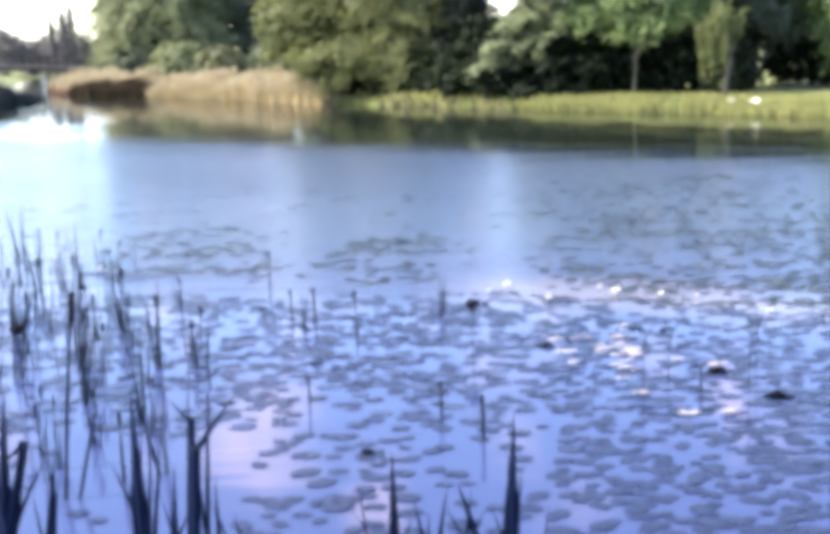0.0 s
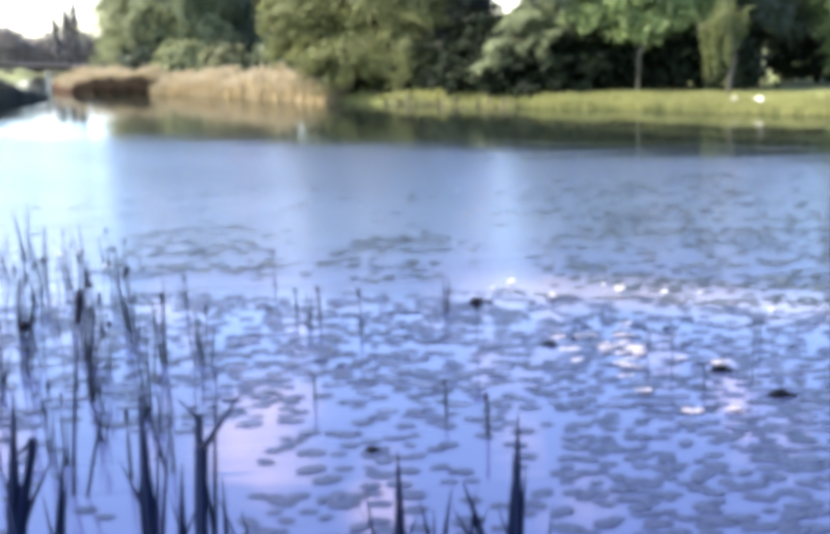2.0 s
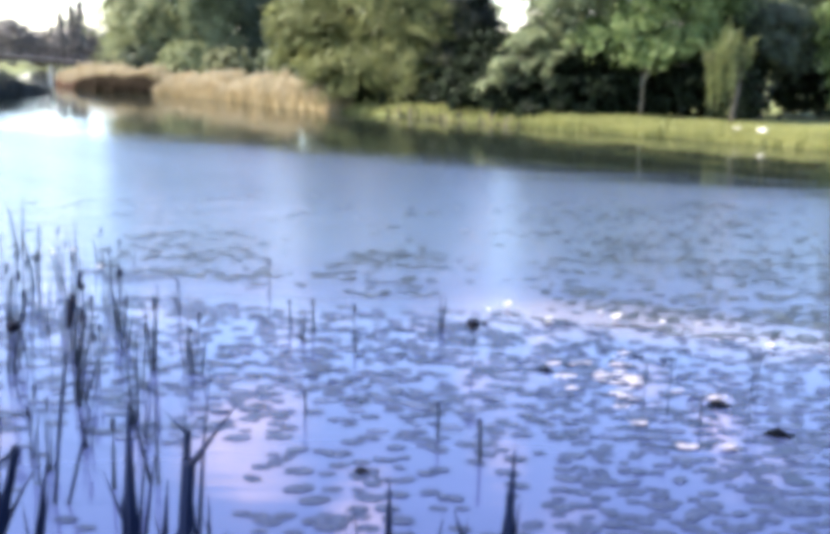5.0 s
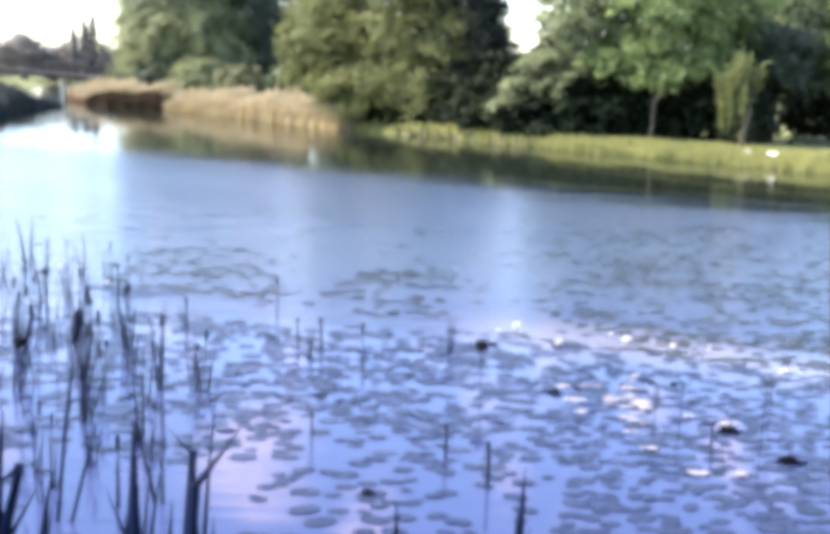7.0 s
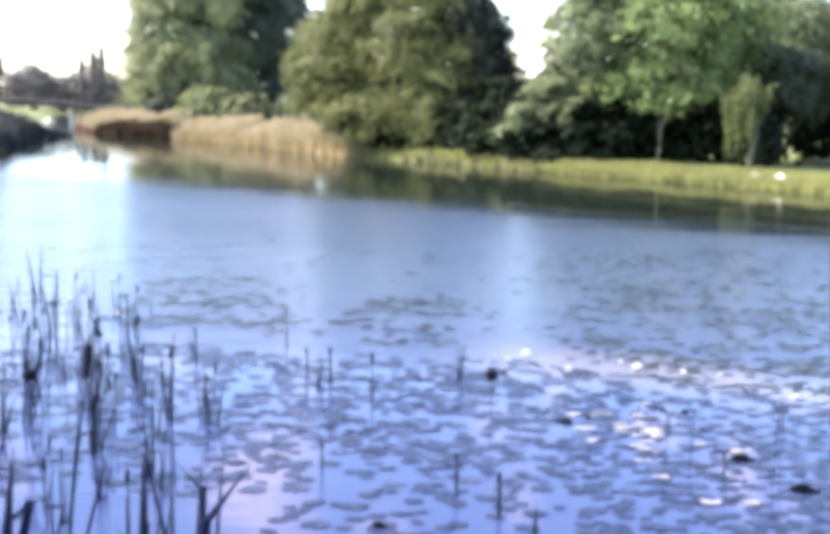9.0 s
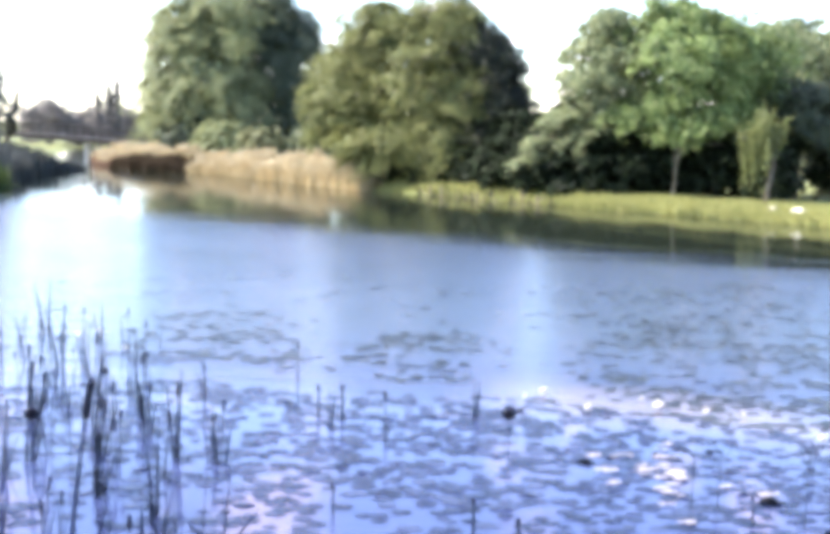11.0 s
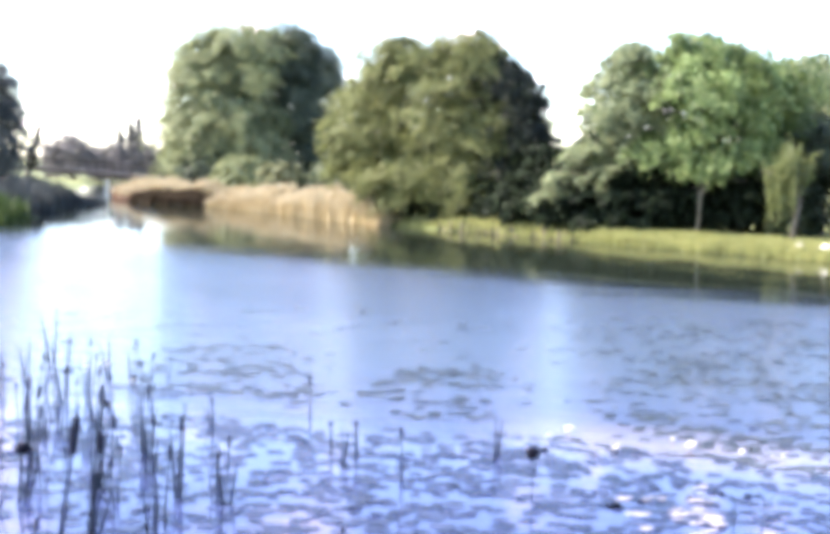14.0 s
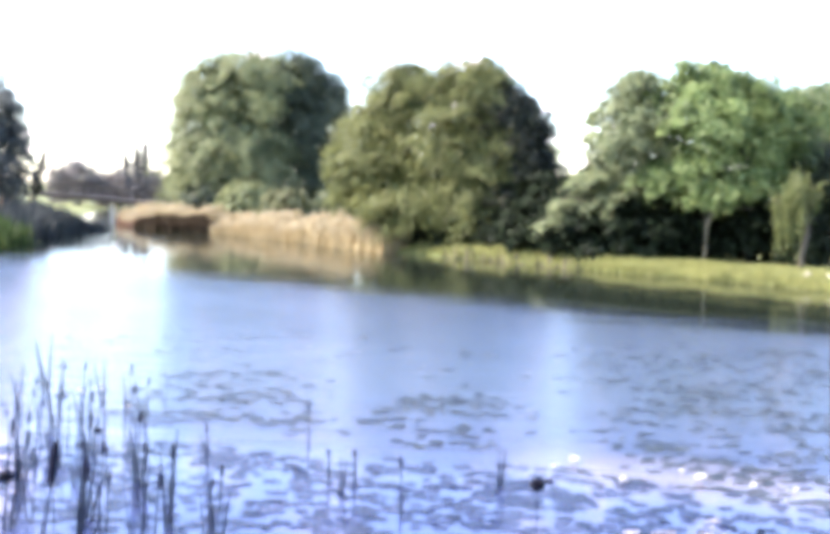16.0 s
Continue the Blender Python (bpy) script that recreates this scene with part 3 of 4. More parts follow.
        start = Vector((0.15, 0, 1.6))
        v, f = tube([start, start.lerp(tip, 0.5) + Vector((0, 0, 0.35)), tip], [0.045, 0.03, 0.012], 6)
        mesh_object("limb", v, f, M_BARK, trunk, True)
        tops.append((start, tip))
    for n in range(170):
        start, tip = tops[int(rng.integers(7))]
        t = rng.uniform(0.35, 1.1)
        p = start.lerp(tip, t) + Vector((rng.normal(0, 0.16), rng.normal(0, 0.2), 0.45 * t * (1.2 - t) * 2 + rng.normal(0, 0.12)))
        length = rng.uniform(0.35, 1.9) * (0.5 if p.x > -0.1 else 1.0)
        m = int(26 * length)
        s1 = np.linspace(0, 1, m)
        c = np.stack([p.x + 0.12 * np.sin(s1 * 3 + n) + (-0.75 - p.x) * 0.25 * s1, np.full(m, p.y), p.z - length * s1], 1) + rng.normal(0, 0.03, (m, 3))
        c = c[c[:, 2] > 0.45 + 0.25 * rng.random()]
        if len(c):
            out.append(leaf_quads(c, rng.normal(0, 1, c.shape), 0.055, rng))
    quads_object("crown", np.concatenate(out), M_LEAF_WILLOW, root)


for seed, points in ((1, [(4.6, 44.2, 1.8), (3.9, 44.1, 1.95), (3.4, 44.2, 1.85), (2.9, 44.4, 1.5)]), (2, [(4.5, 43.9, 2.6), (4.0, 43.8, 2.6), (3.5, 43.8, 2.45), (3.9, 43.7, 2.1)]),
                     (3, [(5.6, 43.6, 2.95), (5.2, 43.5, 2.6), (4.65, 43.4, 2.3)]), (4, [(6.2, 43.2, 2.9), (5.7, 43.0, 2.75), (5.4, 43.0, 2.2)])):
    arching_bough((6.1, 44.3, 2.2), points, M_LEAF_SAGE, 300 + seed, low_boughed)


willow(11.65, 39.3)
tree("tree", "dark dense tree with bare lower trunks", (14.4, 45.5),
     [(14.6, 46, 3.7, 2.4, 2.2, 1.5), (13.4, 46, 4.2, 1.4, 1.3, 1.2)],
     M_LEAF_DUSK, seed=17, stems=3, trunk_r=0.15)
tree("tree", "tall grey-green tree behind a dark one", (15.2, 48.6),
     [(15.0, 48.2, 5.8, 2.3, 2.0, 1.9), (13.4, 48.2, 5.4, 1.4, 1.4, 1.4), (17.0, 48.2, 4.8, 1.6, 1.5, 1.9)],
     M_LEAF_SAGE, seed=18, trunk_r=0.16, clump=0.6)
tree("tree", "light green tree at the bank's end", (18.2, 44.5),
     [(18.2, 44, 3.6, 1.8, 1.6, 2.3), (18.8, 44.4, 5.8, 1.6, 1.5, 1.6)], M_LEAF_MAPLE, seed=19)
tree("tree", "large pale green tree standing farther back", (19.5, 61),
     [(19.4, 60.5, 5.4, 3.6, 3.2, 3.5), (22.5, 60.5, 4.5, 3.0, 3.0, 3.2)], M_LEAF_ASH, seed=23, size=0.11, clump=0.8)
# this crown's grey is painted haze
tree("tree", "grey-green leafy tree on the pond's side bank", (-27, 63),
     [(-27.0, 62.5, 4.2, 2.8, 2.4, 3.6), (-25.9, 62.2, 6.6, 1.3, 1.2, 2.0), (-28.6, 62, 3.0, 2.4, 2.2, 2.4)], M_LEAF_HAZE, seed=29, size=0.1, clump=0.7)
# understory bushes, darkened by leaf colour to look shaded
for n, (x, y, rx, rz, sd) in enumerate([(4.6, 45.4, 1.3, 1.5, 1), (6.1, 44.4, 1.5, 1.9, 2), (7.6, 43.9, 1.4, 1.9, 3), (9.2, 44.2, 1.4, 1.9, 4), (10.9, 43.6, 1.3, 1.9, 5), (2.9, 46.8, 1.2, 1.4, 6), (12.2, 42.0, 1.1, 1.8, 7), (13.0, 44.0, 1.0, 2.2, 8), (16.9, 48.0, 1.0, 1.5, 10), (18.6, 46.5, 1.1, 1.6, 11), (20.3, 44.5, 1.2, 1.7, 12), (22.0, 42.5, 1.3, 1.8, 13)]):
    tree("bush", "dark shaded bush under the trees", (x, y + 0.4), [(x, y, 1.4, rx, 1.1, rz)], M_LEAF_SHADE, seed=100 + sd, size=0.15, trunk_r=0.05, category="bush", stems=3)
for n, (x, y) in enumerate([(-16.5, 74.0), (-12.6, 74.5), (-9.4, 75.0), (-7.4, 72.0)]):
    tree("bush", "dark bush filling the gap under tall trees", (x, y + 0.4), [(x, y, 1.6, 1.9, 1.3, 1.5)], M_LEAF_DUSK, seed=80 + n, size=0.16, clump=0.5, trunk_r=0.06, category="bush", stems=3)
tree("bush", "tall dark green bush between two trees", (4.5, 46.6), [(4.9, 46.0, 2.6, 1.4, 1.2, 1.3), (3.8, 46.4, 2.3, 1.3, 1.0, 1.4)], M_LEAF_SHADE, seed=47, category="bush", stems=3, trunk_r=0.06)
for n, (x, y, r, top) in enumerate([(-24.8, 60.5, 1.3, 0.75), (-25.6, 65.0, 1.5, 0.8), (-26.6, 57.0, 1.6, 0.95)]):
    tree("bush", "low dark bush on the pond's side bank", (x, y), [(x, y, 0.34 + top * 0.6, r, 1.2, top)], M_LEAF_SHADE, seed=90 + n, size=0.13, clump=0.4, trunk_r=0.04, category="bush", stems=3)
# added behind the bushes to close sky gaps in their reflection
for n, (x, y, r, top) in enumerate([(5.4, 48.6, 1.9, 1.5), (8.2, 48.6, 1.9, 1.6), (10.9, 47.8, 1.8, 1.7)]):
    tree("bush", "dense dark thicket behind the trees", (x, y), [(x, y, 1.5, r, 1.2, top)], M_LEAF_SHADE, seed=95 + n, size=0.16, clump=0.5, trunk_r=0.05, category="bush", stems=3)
# added to keep bright sky out of the reflection under the crown
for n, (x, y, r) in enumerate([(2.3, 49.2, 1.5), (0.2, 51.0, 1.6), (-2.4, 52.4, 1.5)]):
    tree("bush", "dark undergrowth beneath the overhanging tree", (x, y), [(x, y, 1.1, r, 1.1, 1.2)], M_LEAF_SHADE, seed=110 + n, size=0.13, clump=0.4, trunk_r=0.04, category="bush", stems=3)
tree("bush", "grey-green round bush behind the reeds", (-10.2, 66.6), [(-10.2, 66.2, 1.6, 1.5, 1.2, 1.25)], M_LEAF_GREY, seed=41, size=0.12, clump=0.35, trunk_r=0.05, category="bush", stems=3)
tree("bush", "olive bush at the foot of a tall tree", (-13.6, 71), [(-13.6, 70.6, 1.7, 1.6, 1.2, 1.35)], M_LEAF_ASH, seed=43, size=0.13, clump=0.4, trunk_r=0.05, category="bush", stems=3)


def leaning_tree():
    x, y = -27.0, 70.0
    z = float(ground_height(x, y)) - 0.05
    root = tagged(holder("leaning_tree", x, y, z), "thin leaning bare tree beside the footbridge", "tree")
    v, f = tube([(0, 0, 0), (0.25, 0, 2.2), (0.75, 0, 3.8), (1.25, 0, 5.5)], [0.22, 0.18, 0.13, 0.04])
    trunk = mesh_object("trunk", v, f, M_BARK, root, True)
    rng = np.random.default_rng(77)
    for k in range(9):
        h = 1.6 + 0.36 * k
        v, f = tube([(0.1 + 0.2 * h, 0, h), (0.1 + 0.2 * h + rng.uniform(-0.5, 0.5), rng.uniform(-0.3, 0.3), h + 0.7)], [0.04, 0.012], 5)
        mesh_object("branch", v, f, M_BARK, trunk)
    quads_object("crown", foliage([(x + 0.4, y, z + 2.6, 0.35, 0.35, 0.9), (x + 0.8, y, z + 3.9, 0.14, 0.14, 0.7)], 0.09, rng, 0.5, 0.16) - np.array([x, y, z]), M_LEAF_DEEP, root)


leaning_tree()

# the far side beyond the bridge, with haze put into the pale leaf colours
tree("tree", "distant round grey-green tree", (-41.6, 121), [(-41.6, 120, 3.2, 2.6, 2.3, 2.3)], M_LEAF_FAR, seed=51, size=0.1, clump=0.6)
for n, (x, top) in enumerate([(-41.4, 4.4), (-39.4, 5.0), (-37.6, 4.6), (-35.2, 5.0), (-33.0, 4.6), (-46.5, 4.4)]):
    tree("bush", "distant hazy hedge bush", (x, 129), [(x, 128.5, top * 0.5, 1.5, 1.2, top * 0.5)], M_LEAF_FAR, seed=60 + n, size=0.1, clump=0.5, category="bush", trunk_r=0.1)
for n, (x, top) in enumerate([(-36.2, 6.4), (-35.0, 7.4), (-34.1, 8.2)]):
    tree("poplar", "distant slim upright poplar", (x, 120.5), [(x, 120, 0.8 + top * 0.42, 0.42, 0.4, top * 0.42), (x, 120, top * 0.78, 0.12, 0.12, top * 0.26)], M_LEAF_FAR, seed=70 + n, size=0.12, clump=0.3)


# ---- reed beds and bank grass ----
def blade_quads(x, y, z, height, width, rng, lean=0.18):
    """Upright tapered blades of two pieces each, at arrays of places."""
    n = len(x)
    a = rng.uniform(0, 2 * math.pi, n)
    side = np.stack([np.cos(a), np.sin(a), np.zeros(n)], 1) * (width * 0.5)[:, None]
    d = rng.normal(0, lean, (n, 2))
    b = np.stack([x, y, z], 1)
    m = b + np.stack([d[:, 0] * height * 0.3, d[:, 1] * height * 0.3, height * 0.55], 1)
    t = b + np.stack([d[:, 0] * height, d[:, 1] * height, height], 1)
    return np.concatenate([np.stack([b - side, b + side, m + side * 0.8, m - side * 0.8], 1), np.stack([m - side * 0.8, m + side * 0.8, t + side * 0.15, t - side * 0.15], 1)]), t


def along(points, count, d0, d1, rng):
    """Random places along a stretch of the shore, d0 to d1 metres on the land side."""
    pts = np.array(points, float)
    seg = np.linalg.norm(np.diff(pts, axis=0), axis=1)
    s = rng.uniform(0, seg.sum(), count)
    k = np.searchsorted(np.cumsum(seg), s).clip(0, len(seg) - 1)
    f = (s - np.r_[0, np.cumsum(seg)][k]) / seg[k]
    p = pts[k] + (pts[k + 1] - pts[k]) * f[:, None]
    e = (pts[k + 1] - pts[k]) / seg[k][:, None]
    nrm = np.stack([-e[:, 1], e[:, 0]], 1)
    q = p + nrm * rng.uniform(d0, d1, count)[:, None]
    return q[:, 0], q[:, 1], s


def reed_bed(name, label, points, count, d0, d1, h0, h1, width, material, seed, plume=0.0, lean=0.12, category="reeds", uneven=0.25, taper=0.0):
    rng = np.random.default_rng(seed)
    x, y, s = along(points, count, d0, d1, rng)
    z = np.maximum(ground_height(x, y), -0.15) - 0.03
    patch = 1 + uneven * np.sin(s * 1.7 + seed) * np.sin(s * 0.63 + 2 * seed)
    h = rng.uniform(h0, h1, count) * patch
    if taper:
        e = s / s.max()
        h = h * (0.25 + 0.75 * np.clip(np.minimum(e, 1 - e) / taper, 0, 1) ** 0.5)
    q, tips = blade_quads(x, y, z, h, np.full(count, width), rng, lean)
    ob = tagged(quads_object(name, q, material), label, category, kind="stuff")
    if plume:
        k = rng.random(count) < plume
        p = tips[k]
        c = np.repeat(p, 5, 0) + rng.normal(0, 0.05, (5 * len(p), 3)) * np.array([0.7, 0.7, 1.6]) + np.array([0, 0, -0.06])
        pl = quads_object("plumes", leaf_quads(c, rng.normal(0, 1, c.shape), 0.045, rng), M_PLUME, ob)
        pl["label"] = "pale feathery seed plumes"
    return ob


def shore_part(a, b):
    return SHORE[a:b + 1][::-1]


reed_bed("reed_bed", "straw-coloured dry reeds along the far waterline", shore_part(16, 19), 9500, -0.5, 1.6, 0.75, 1.15, 0.042, M_STRAW, 201, 0.4, uneven=0.3, taper=0.13)
reed_bed("reed_bed", "tall straw reeds at the foot of an olive tree", [(-6.9, 56.2), (-3.0, 50.6)], 3600, -0.5, 1.0, 0.8, 1.35, 0.042, M_STRAW, 214, 0.4, taper=0.25)
HUMP = [(-21.0, 72.6), (-18.9, 69.1), (-13.6, 66.2)]
reed_bed("reed_bed", "dark brown reeds crowded at the waterline", HUMP, 6500, -0.3, 1.6, 0.6, 0.9, 0.07, M_BROWN, 203, taper=0.5)
reed_bed("reed_bed", "pale plumed reeds standing behind brown reeds", [(-24.0, 78.4), (-22.2, 75.0), (-20.0, 71.4), (-18.9, 69.1), (-14.4, 66.8)], 2600, 0.9, 2.6, 0.75, 1.1, 0.05, M_STRAW, 204, 0.9, taper=0.1)
reed_bed("reed_bed", "short pinkish-tan reeds beside the footbridge", [(-24.4, 79.4), (-22.0, 74.6), (-20.6, 72.0)], 2200, -0.2, 1.6, 0.5, 0.85, 0.05, M_RUST, 215, 0.8, taper=0.1)
reed_bed("bank_grass", "tall yellow-green grass on the sunny far bank", shore_part(9, 14), 17000, -0.05, 1.0, 0.2, 0.36, 0.035, M_BANK, 205, category="grass")
reed_bed("bank_grass", "shorter yellow-green grass higher on the far bank", shore_part(9, 14), 18000, 0.9, 4.2, 0.1, 0.2, 0.04, M_BANK, 211, category="grass")
reed_bed("bank_grass", "tall yellow-green grass on the right bank", [(22, 14), (22, 19), (17.5, 28.5), (13.3, 33.8)], 3500, -1.9, 0.3, 0.45, 0.8, 0.05, M_BANK, 206, category="grass")
reed_bed("sedge", "low olive sedge beneath the overhanging tree", shore_part(14, 16), 2600, 0.0, 1.4, 0.15, 0.4, 0.06, M_BANK, 207, category="grass")
reed_bed("sedge", "short dark sedge on a low spit", [(-21.2, 60.5), (-20.9, 62.5), (-21.0, 67.0)], 2200, -0.1, 2.4, 0.15, 0.45, 0.08, M_SEDGE_DARK, 209, category="grass")
reed_bed("reed_bed", "tall dark reeds on the pond's side bank", [(-18.5, 48.6), (-20.6, 57), (-20.9, 62.0)], 3600, 0.0, 2.6, 0.8, 1.4, 0.08, M_SEDGE_DARK, 212)
reed_bed("reed_bed", "green reeds on the pond's side bank", [(-27, 23), (-19, 34), (-17.6, 42), (-18.6, 49)], 5200, -0.1, 2.4, 0.55, 1.1, 0.07, M_SEDGE, 210)
reed_bed("reed_bed", "rusty plumed reeds behind green bank reeds", [(-19, 34), (-17.6, 42), (-18.6, 49), (-20.6, 57)], 2200, 2.2, 4.6, 0.9, 1.45, 0.06, M_RUST, 213, 0.3)


# ---- the footbridge ----
def footbridge():
    """A low arched footbridge with posts and rails, on a pale pier."""
    x0, x1, y0, wide = -36.0, -20.6, 80.0, 2.0
    root = tagged(holder("footbridge", -25.2, y0, 0.0), "low arched timber footbridge on a pale concrete pier", "bridge")

    def deck_z(x):
        return 2.12 - 0.0042 * (x + 34.0) ** 2

    def strip(name, za, zb, ya, yb, material, label=""):
        bm = bmesh.new()
        rows = []
        for i in range(25):
            x = x0 + (x1 - x0) * i / 24
            z = deck_z(x)
            rows.append([bm.verts.new((x + 25.2, y, z + dz)) for y, dz in ((ya, za), (yb, za), (yb, zb), (ya, zb))])
        for a, b in zip(rows, rows[1:]):
            for k in range(4):
                bm.faces.new((a[k], a[(k + 1) % 4], b[(k + 1) % 4], b[k]))
        bm.faces.new(rows[0][::-1])
        bm.faces.new(rows[-1])
        return part(name, bm, material, root, label)

    strip("deck", -0.30, 0.0, 0, wide, M_TIMBER, "dark timber deck beam")
    for y in (0.02, wide - 0.08):
        strip("handrail", 0.62, 0.70, y, y + 0.06, M_TIMBER)
        strip("midrail", 0.33, 0.38, y, y + 0.05, M_TIMBER)
        for i in range(13):
            x = x0 + 0.2 + (x1 - x0 - 0.4) * i / 12
            part("post", box_bm(x + 25.16, y, deck_z(x) - 0.2, x + 25.24, y + 0.06, deck_z(x) + 0.66, 0.01), M_TIMBER, root)
    part("pier", box_bm(-0.12, 0.5, -0.9, 0.22, 1.3, deck_z(-25.2) - 0.30, 0.04), M_CONCRETE, root, "pale concrete pier")
    part("abutment", box_bm(3.4, -0.2, -0.5, 4.8, wide + 0.2, deck_z(-21.2) - 0.30, 0.05), M_CONCRETE, root, "pale concrete abutment")


footbridge()


# ---- stakes at the waterline and stones on the bank ----
def stake(x, y, h, r, seed):
    rng = random.Random(seed)
    root = holder("stake", x, y, -0.3)
    bm = bmesh.new()
    sides, rings = 8, []
    dx, dy = rng.uniform(-0.05, 0.05), rng.uniform(-0.04, 0.04)
    for t, k in ((0, 1.0), (0.5, 0.95), (0.96, 0.9), (1.0, 0.6)):
        z = t * (h + 0.3)
        rings.append([bm.verts.new((dx * t + math.cos(6.283 * s / sides) * r * k * rng.uniform(0.9, 1.1), dy * t + math.sin(6.283 * s / sides) * r * k, z)) for s in range(sides)])
    for a, b in zip(rings, rings[1:]):
        for s in range(sides):
            bm.faces.new((a[s], a[(s + 1) % sides], b[(s + 1) % sides], b[s]))
    bm.faces.new(rings[-1])
    me = bpy.data.meshes.new("stake")
    bm.to_mesh(me)
    bm.free()
    me.materials.append(M_STAKE if seed % 3 else M_TIMBER)
    bpy.data.objects.remove(root)
    ob = new("stake", me)
    ob.matrix_world = pose(x, y, -0.3)
    tagged(ob, "weathered wooden stake at the waterline" if seed % 3 else "dark wet wooden stake at the waterline", "stake", "stakes along the waterline")


for n in range(22):
    f = n / 21
    a = Vector((-0.6, 48.25)).lerp(Vector((4.5, 42.7)), f)
    stake(a.x + 0.3 * math.sin(n * 2.1), a.y + 0.1 * math.cos(n * 3.3), 0.27 + 0.13 * math.sin(n * 1.7) + 0.06 * math.cos(n * 5.1), 0.045 + 0.012 * math.sin(n * 2.9), n)


def boulder(x, y, z, sx, sy, sz, material, label, seed):
    bm = bmesh.new()
    bmesh.ops.create_icosphere(bm, subdivisions=3, radius=1.0)
    for v in bm.verts:
        k = 1 + 0.22 * noise.noise(v.co * 1.4 + Vector((seed, 0, 0))) + 0.06 * noise.noise(v.co * 5)
        v.co = Vector((v.co.x * sx * k, v.co.y * sy * k, max(v.co.z, -0.6) * sz * k))
    me = bpy.data.meshes.new("boulder")
    bm.to_mesh(me)
    bm.free()
    me.materials.append(material)
    ob = new("boulder", me)
    ob.matrix_world = pose(x, y, z)
    tagged(ob, label, "stone")


boulder(12.0, 36.7, 0.36, 0.26, 0.18, 0.10, M_STONE, "bright white stone lying in bank grass", 1)
boulder(11.3, 37.2, 0.38, 0.17, 0.14, 0.1, M_STONE_GREY, "pale grey stone lying in bank grass", 13)


# ---- cattails and thin reeds ----
def blade_bm(height, width, lean_x, lean_y, curl, segs=8, twist=0.6, fold=0.0):
    """One long leaf with a shallow fold: tapered, leaning, curling over towards its tip; fold bends it sharply at that share of its height."""
    bm = bmesh.new()
    rows = []
    for i in range(segs + 1):
        t = i / segs
        w = width * (0.55 + 0.45 * min(1, t * 4)) * (1 - t ** 3.0) * 0.5 + 0.0012
        c = Vector((lean_x * t + curl * lean_x * t ** 3, lean_y * t + curl * lean_y * t ** 3, height * (t - 0.10 * curl * t ** 4)))
        if fold and t > fold:
            c += Vector((0.9 * (t - fold) * height, 0, -0.55 * (t - fold) * height))
        a = twist * t
        s = Vector((math.cos(a), math.sin(a), 0))
        d = Vector((-math.sin(a), math.cos(a), 0)) * w * 0.35
        rows.append((bm.verts.new(c - s * w), bm.verts.new(c + d), bm.verts.new(c + s * w)))
    for p, q in zip(rows, rows[1:]):
        bm.faces.new((p[0], p[1], q[1], q[0]))
        bm.faces.new((p[1], p[2], q[2], q[1]))
    return bm


def spike_bm(height, r, z0=0.0, z1=None, lean=0.0):
    """A thin round stem from z0 to z1."""
    z1 = height if z1 is None else z1
    v, f = tube([(lean * z0, 0, z0), (lean * (z0 + z1) / 2, 0, (z0 + z1) / 2), (lean * z1, 0, z1)], [r, r * 0.85, r * 0.6], 6)
    bm = bmesh.new()
    vs = [bm.verts.new(p) for p in v]
    for q in f:
        bm.faces.new([vs[k] for k in q])
    return bm


def head_bm(r, z0, z1, lean):
    bm = bmesh.new()
    pts = [(0.3, 0), (0.9, 0.08), (1.0, 0.3), (1.0, 0.75), (0.85, 0.93), (0.25, 1.0)]
    rings = [[bm.verts.new((lean * (z0 + t * (z1 - z0)) + r * k * math.cos(6.283 * s / 8), r * k * math.sin(6.283 * s / 8), z0 + t * (z1 - z0))) for s in range(8)] for k, t in pts]
    for a, b in zip(rings, rings[1:]):
        for s in range(8):
            bm.faces.new((a[s], a[(s + 1) % 8], b[(s + 1) % 8], b[s]))
    bm.faces.new(rings[0][::-1])
    bm.faces.new(rings[-1])
    return bm


ROOT_Z = -0.35


def leaf_along(points, width, lean_y, twist):
    """A creased, tapering leaf along points (x, z), leaning away from y by lean_y for each metre."""
    pts = [Vector((x, lean_y * (z - ROOT_Z), z)) for x, z in points]
    fine = []
    for i in range(len(pts) - 1):
        p0, p1, p2, p3 = pts[max(i - 1, 0)], pts[i], pts[i + 1], pts[min(i + 2, len(pts) - 1)]
        for k in range(4):
            t = k / 4
            fine.append(0.5 * (2 * p1 + (p2 - p0) * t + (2 * p0 - 5 * p1 + 4 * p2 - p3) * t * t + (3 * p1 - p0 - 3 * p2 + p3) * t * t * t))
    fine.append(pts[-1])
    bm = bmesh.new()
    rows, n = [], len(fine) - 1
    for i, p in enumerate(fine):
        d = (fine[min(i + 1, n)] - fine[max(i - 1, 0)]).normalized()
        a = twist * i / n
        side = (Vector((1, 0, 0)) * math.cos(a) + Vector((0, 1, 0)) * math.sin(a))
        side = (side - d * side.dot(d)).normalized()
        out = d.cross(side)
        w = width * 0.5 * (0.85 + 0.15 * math.sin(math.pi * i / n)) * min(1.0, 2.2 * (1 - i / n) + 0.03)
